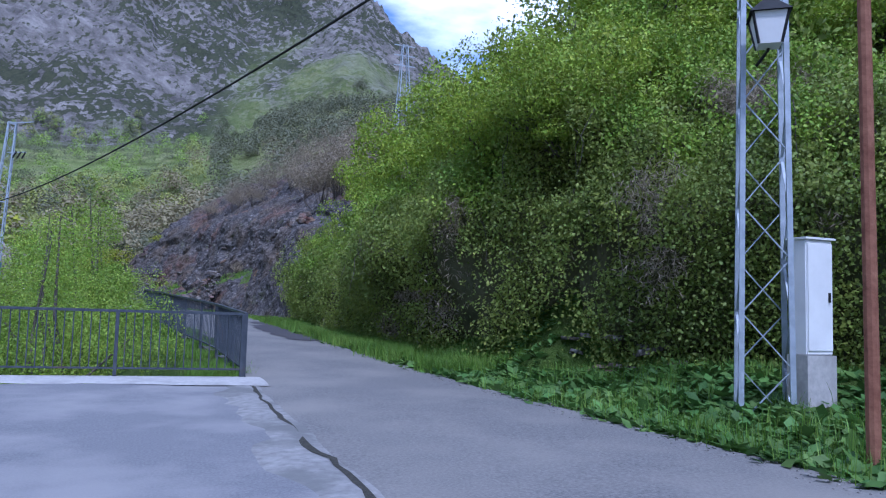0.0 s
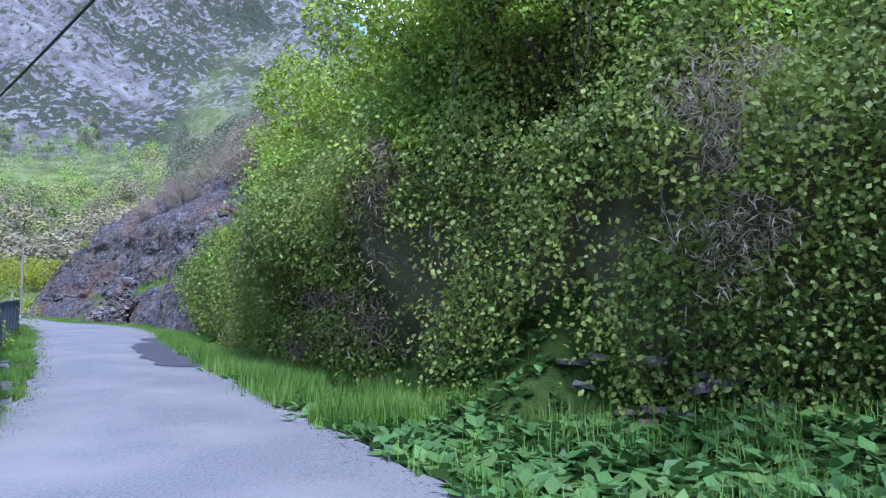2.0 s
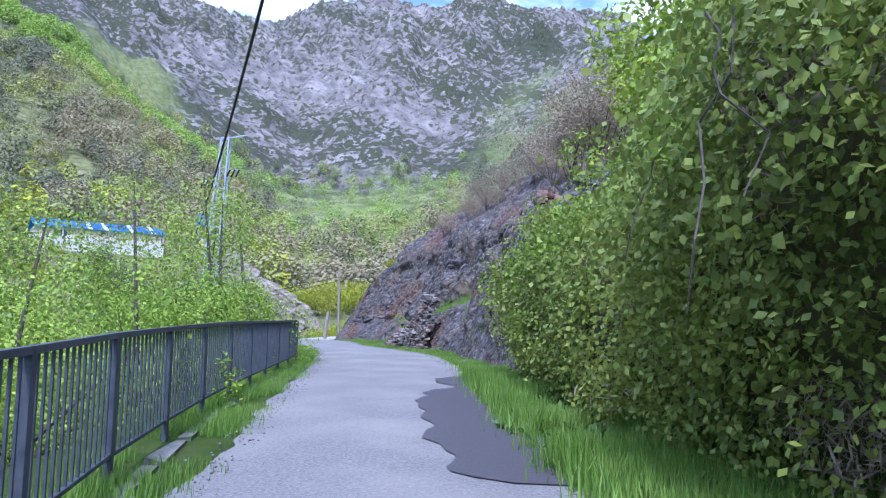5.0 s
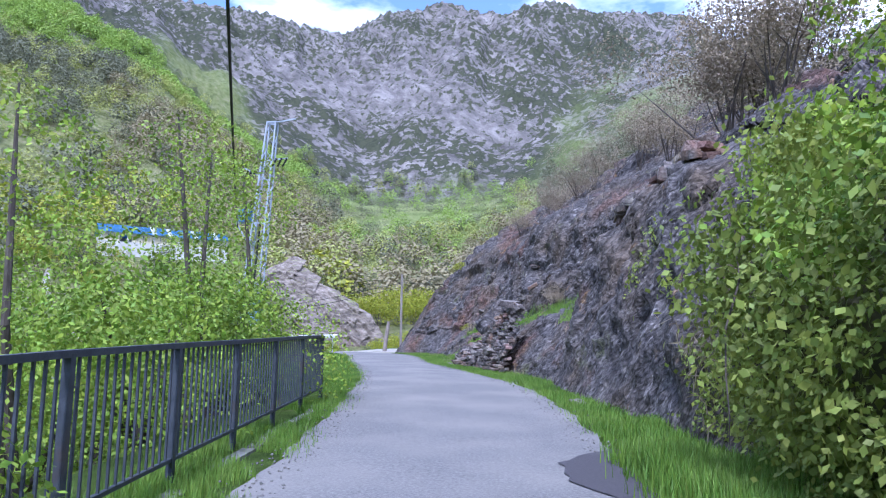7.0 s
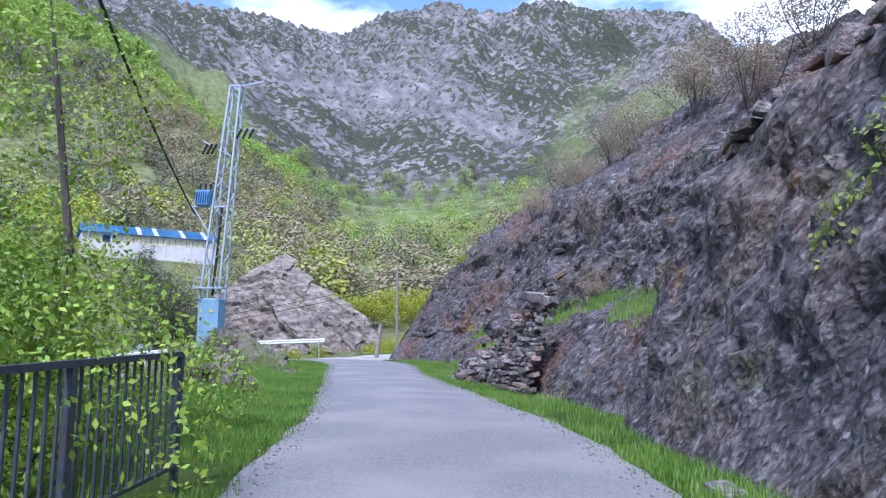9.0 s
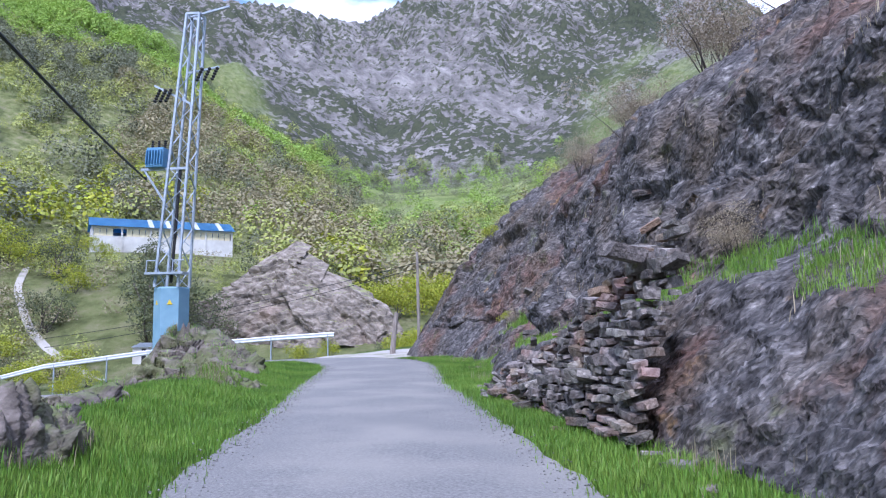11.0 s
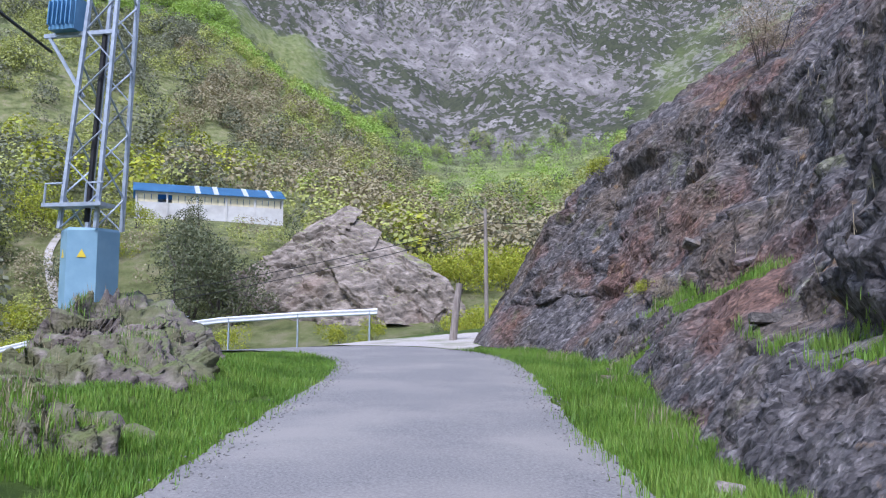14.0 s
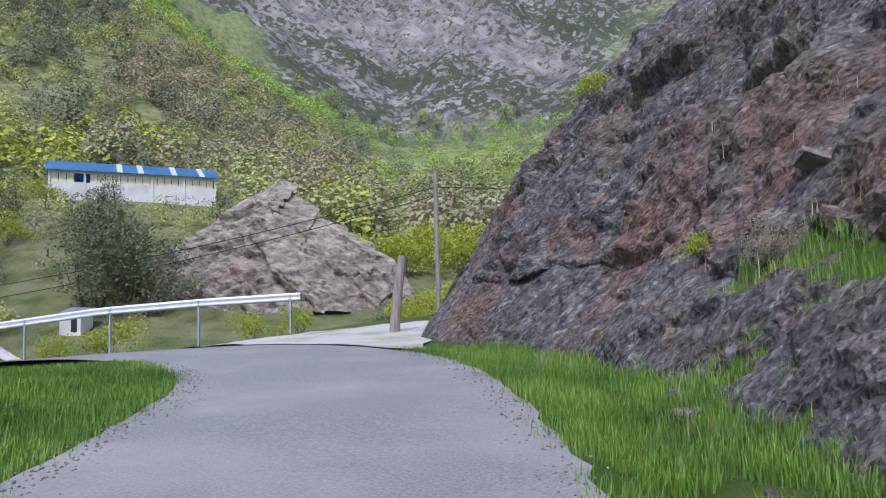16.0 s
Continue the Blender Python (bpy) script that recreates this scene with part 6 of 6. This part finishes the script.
# ---------------------------------------------------------------- mast with the lantern, cabinet, rusty pole
def build_mast():
    x, y = 4.65, -15.72
    z = ground_at(x, y) - 0.1
    root = thing("lattice_mast", (x, y, z), "galvanised lattice mast with a bracket street lantern", "mast")
    lattice(root, (x, y, z), 9.5, 0.60, 0.42, STEEL, 14, leg=0.065, brace=0.035)
    lx, ly, lz = x, y - 0.66, 4.65
    bm = bmesh.new()
    tube(bm, [(x - 0.1, y - 0.3, lz - 0.5), (lx, ly + 0.1, lz - 0.4), (lx, ly, lz - 0.3)], 0.02, 6)
    part("lantern_bracket", bm, BLACK_RUBBER, root)
    bm = bmesh.new()
    for a, b, h0, h1 in ((0.13, 0.20, -0.38, 0.0),):
        r0 = [bm.verts.new((lx + sx * a, ly + sy * a, lz + h0)) for sx, sy in ((-1, -1), (1, -1), (1, 1), (-1, 1))]
        r1 = [bm.verts.new((lx + sx * b, ly + sy * b, lz + h1)) for sx, sy in ((-1, -1), (1, -1), (1, 1), (-1, 1))]
        for k in range(4):
            bm.faces.new((r0[k], r0[(k + 1) % 4], r1[(k + 1) % 4], r1[k]))
        bm.faces.new(r0[::-1])
        bm.faces.new(r1)
    part("lantern_glass", bm, WHITE_PAINT, root, "frosted white lantern panes")
    bm = bmesh.new()
    top = bm.verts.new((lx, ly, lz + 0.27))
    r1 = [bm.verts.new((lx + sx * 0.24, ly + sy * 0.24, lz)) for sx, sy in ((-1, -1), (1, -1), (1, 1), (-1, 1))]
    for k in range(4):
        bm.faces.new((r1[k], r1[(k + 1) % 4], top))
    for sx, sy in ((-1, -1), (1, -1), (1, 1), (-1, 1)):
        bar(bm, (lx + sx * 0.13, ly + sy * 0.13, lz - 0.38), (lx + sx * 0.205, ly + sy * 0.205, lz), 0.025)
    part("lantern_frame", bm, BLACK_RUBBER, root, "black iron lantern frame")
    root.matrix_world = Matrix.Translation((x, y, z)) @ Matrix.Rotation(radians(-38), 4, "Z")


build_mast()


def build_cabinet():
    x, y = 5.1, -16.05
    z = ground_at(x, y)
    root = thing("meter_cabinet", (x, y, z), "tall white electric meter cabinet on a concrete plinth", "cabinet")
    bm = bmesh.new()
    block(bm, (x - 0.24, y - 0.16, z - 0.3), (x + 0.24, y + 0.16, 0.49))
    part("plinth", bm, CONCRETE, root)
    bm = bmesh.new()
    block(bm, (x - 0.22, y - 0.13, 0.495), (x + 0.22, y + 0.13, 1.93))
    bmesh.ops.bevel(bm, geom=bm.edges[:], offset=0.012, segments=2, affect="EDGES")
    part("body", bm, WHITE_PAINT, root)
    bm = bmesh.new()
    block(bm, (x - 0.25, y - 0.16, 1.934), (x + 0.25, y + 0.16, 1.96))
    part("lid", bm, WHITE_PAINT, root)
    bm = bmesh.new()
    block(bm, (x - 0.2, y - 0.145, 0.55), (x + 0.2, y - 0.13, 1.88))
    door = part("door", bm, WHITE_PAINT, root)
    bm = bmesh.new()
    block(bm, (x + 0.13, y - 0.165, 1.15), (x + 0.155, y - 0.145, 1.27))
    part("handle", bm, BLACK_RUBBER, door, "black lever handle")


build_cabinet()
pole("rusty_pole", (3.45, -18.2), (3.38, -18.2, 8.0), 0.065, "slender rusty brown steel pole", RUST)


# ---------------------------------------------------------------- power tower on the far hill
def build_tower():
    x, y = 62.0, 178.0
    z = ground_at(x, y)
    root = thing("power_tower", (x, y, z), "tall pale lattice power tower on the hill", "power tower")
    lattice(root, (x, y, z - 1), 27, 4.2, 1.4, STEEL, 12, leg=0.22, brace=0.12)
    bm = bmesh.new()
    for h in (20, 23, 26):
        bar(bm, (x - 3.2, y, z + h), (x + 3.2, y, z + h), 0.25)
    part("cross_arm", bm, STEEL, root)


build_tower()


# ---------------------------------------------------------------- dark patch, kerb, stones under the ivy
DARK_ASPHALT = material("dark_asphalt", [(0.055, 0.05, 0.055), (0.085, 0.078, 0.08)], scale=40, rough=0.75, bump=0.2, bump_scale=160, bump_distance=0.005)


# a ragged sheet of darker asphalt along the right edge of the lane
def build_dark_patch():
    n = 60
    y = np.linspace(-3.2, 6.6, n)
    xr = np.interp(y, EDGE[:240, 1], EDGE[:240, 2]) + 0.05
    w = np.interp(y, [-3.2, -3.0, -1.6, 0.6, 2.2, 3.2, 3.8, 4.6, 5.8, 6.6], [0.75, 1.0, 1.1, 1.2, 1.15, 0.85, 0.5, 0.8, 0.65, 0.05])
    w = np.maximum(w + fbm(np.stack([y * 2.2, y * 0, y * 0], 1), 3, 66) * 0.16, 0.05)
    z = np.interp(y, EDGE[:240, 1], EDGE[:240, 4])
    t = np.linspace(0, 1, 7)
    left, right = np.stack([xr - w, y, z], 1), np.stack([xr, y, z], 1)
    v = left[:, None] * (1 - t[None, :, None]) + right[:, None] * t[None, :, None]
    lo = np.interp(y, EDGE[:240, 1], EDGE[:240, 0])[:, None]
    u = (v[..., 0] - lo) / ((xr - 0.05)[:, None] - lo)
    v[..., 2] += 0.02 + 0.03 * (1 - (2 * np.clip(u, 0, 1) - 1) ** 2) + 0.012
    tagged(np_mesh("dark_patch", v.reshape(-1, 3), grid_faces(n, 7), DARK_ASPHALT, shade=True), "dark patch on the lane with ragged edges", "road patch", kind="structure")


build_dark_patch()


KERB = material("weathered_kerb", [(0.13, 0.125, 0.11), (0.27, 0.26, 0.235)], scale=12, rough=0.95, bump=0.5, second=((0.10, 0.12, 0.05), 2.0, 0.48, 0.62, 0.8), bump_distance=0.02)


def build_kerb():
    g = np.random.default_rng(71)
    line = np.array([(-1.0, -9.6), (-1.2, -6), (-1.65, -3), (-2.0, 0), (-2.25, 3), (-2.55, 7), (-2.85, 11.4)])
    d = np.r_[0, np.cumsum(np.hypot(*np.diff(line, axis=0).T))]
    root = thing("kerb", (-2, 0, 0), "broken weathered concrete kerb at the foot of the railing", "kerb")
    s = 0.0
    while s < d[-1] - 1:
        L = g.uniform(0.7, 1.2)
        if g.uniform() < 0.9:
            a, b = [np.array([np.interp(q, d, line[:, 0]), np.interp(q, d, line[:, 1])]) for q in (s, s + L)]
            bm = bmesh.new()
            za, zb = rail_base(*a), rail_base(*b)
            bar(bm, (a[0], a[1], za - 0.125), (b[0], b[1], zb - 0.125), 0.14, 0.16)
            for v in bm.verts:
                v.co += Vector(g.normal(0, 0.014, 3))
            part("kerb_stone", bm, KERB, root)
        s += L + g.uniform(0.02, 0.12)


build_kerb()


def build_ivy_stones():
    g = np.random.default_rng(73)
    root = thing("stone_footing", (5.0, -11.9, 0), "dark remains of a stone wall under the ivy", "stone wall")
    for k in range(22):
        y = -12.6 + g.uniform(0, 2.0)
        z = g.uniform(0, 0.75)
        x = np.interp(y, [-13.4, -11.5, -9], [7.0, 5.4, 4.4]) - 0.3 + 0.2 * z
        lay_stone(root, x, y, -0.25 + z, g.uniform(0.2, 0.42), g, 0.15, 0.8)


build_ivy_stones()


# ---------------------------------------------------------------- grit and chips along the road edges
def build_grit():
    g = np.random.default_rng(83)
    pts = np.concatenate([verge_points(2600, -20, 46, 1, -0.35, 0.0, 84), verge_points(2600, -8, 46, -1, -0.35, 0.0, 85)])
    pts[:, 2] = np.interp(pts[:, 1], EDGE[:262, 1], EDGE[:262, 4]) + 0.03
    s = g.uniform(0.006, 0.022, (len(pts), 1, 1)) * g.uniform(0.6, 1.2, (len(pts), 6, 1))
    d = np.array([(1, 0, 0), (-1, 0, 0), (0, 1, 0), (0, -1, 0), (0, 0, 0.7), (0, 0, -0.7)], float)[None]
    a = g.uniform(0, 6.28, len(pts))
    rot = np.stack([np.stack([np.cos(a), -np.sin(a), 0 * a], 1), np.stack([np.sin(a), np.cos(a), 0 * a], 1), np.stack([0 * a, 0 * a, 0 * a + 1], 1)], 1)
    v = pts[:, None] + np.einsum("nij,nkj->nki", rot, d * s)
    f = np.array([(0, 2, 4), (2, 1, 4), (1, 3, 4), (3, 0, 4), (2, 0, 5), (1, 2, 5), (3, 1, 5), (0, 3, 5)])
    f = (np.arange(len(pts))[:, None, None] * 6 + f[None]).reshape(-1, 3)
    tagged(np_mesh("grit", v.reshape(-1, 3), f, GRIT), "loose grit and stone chips along the road edges", "gravel", kind="stuff")


GRIT = material("grit", [(0.14, 0.135, 0.125), (0.24, 0.23, 0.21)], scale=20, rough=1, bump=0, island=0.4)
build_grit()


# ---------------------------------------------------------------- shed and track below the barn
def build_shed():
    x, y = -40.8, 86.5
    z = ground_at(x, y)
    root = thing("garden_shed", (x, y, z), "small whitewashed shed among scrub on the slope", "shed")
    bm = bmesh.new()
    block(bm, (x - 0.9, y - 0.8, z - 0.6), (x + 0.9, y + 0.8, z + 1.5))
    part("wall", bm, WHITE_WALL, root)
    bm = bmesh.new()
    v = [(x - 1.05, y - 1.0, z + 1.45), (x + 1.05, y - 1.0, z + 1.45), (x + 1.05, y + 0.95, z + 1.9), (x - 1.05, y + 0.95, z + 1.9)]
    bm.faces.new([bm.verts.new(c) for c in v])
    bmesh.ops.solidify(bm, geom=bm.faces[:], thickness=0.08)
    part("roof", bm, STEEL, root, "pale sheet metal roof")
    # no opening in the wall: a black slab stands for the doorway's dark inside
    bm = bmesh.new()
    block(bm, (x + 0.1, y - 0.83, z), (x + 0.6, y - 0.78, z + 1.3))
    part("door", bm, BLACK_RUBBER, root, "black slab painted as the dark inside of a doorway")


build_shed()


def build_track():
    way = np.array([(-70, 108), (-65, 99), (-58, 92), (-52.6, 88), (-46, 83.5), (-41, 80)], float)
    d = np.r_[0, np.cumsum(np.hypot(*np.diff(way, axis=0).T))]
    u = np.linspace(0, d[-1], 60)
    c = np.stack([np.interp(u, d, way[:, k]) for k in (0, 1)], 1)
    for _ in range(8):
        c[1:-1] = (c[:-2] + 2 * c[1:-1] + c[2:]) / 4
    t = np.gradient(c, axis=0)
    t /= np.linalg.norm(t, axis=1, keepdims=True)
    r = np.stack([t[:, 1], -t[:, 0]], 1)
    v = np.stack([c + r * w for w in np.linspace(-0.45, 0.45, 6)], 1).reshape(-1, 2)
    v = np.c_[v, ground_height(v[:, 0], v[:, 1]) + 0.12]
    tagged(np_mesh("dirt_track", v, grid_faces(60, 6), GRAVEL, shade=True), "pale dirt track climbing the slope to the barn", "track", kind="structure")


build_track()
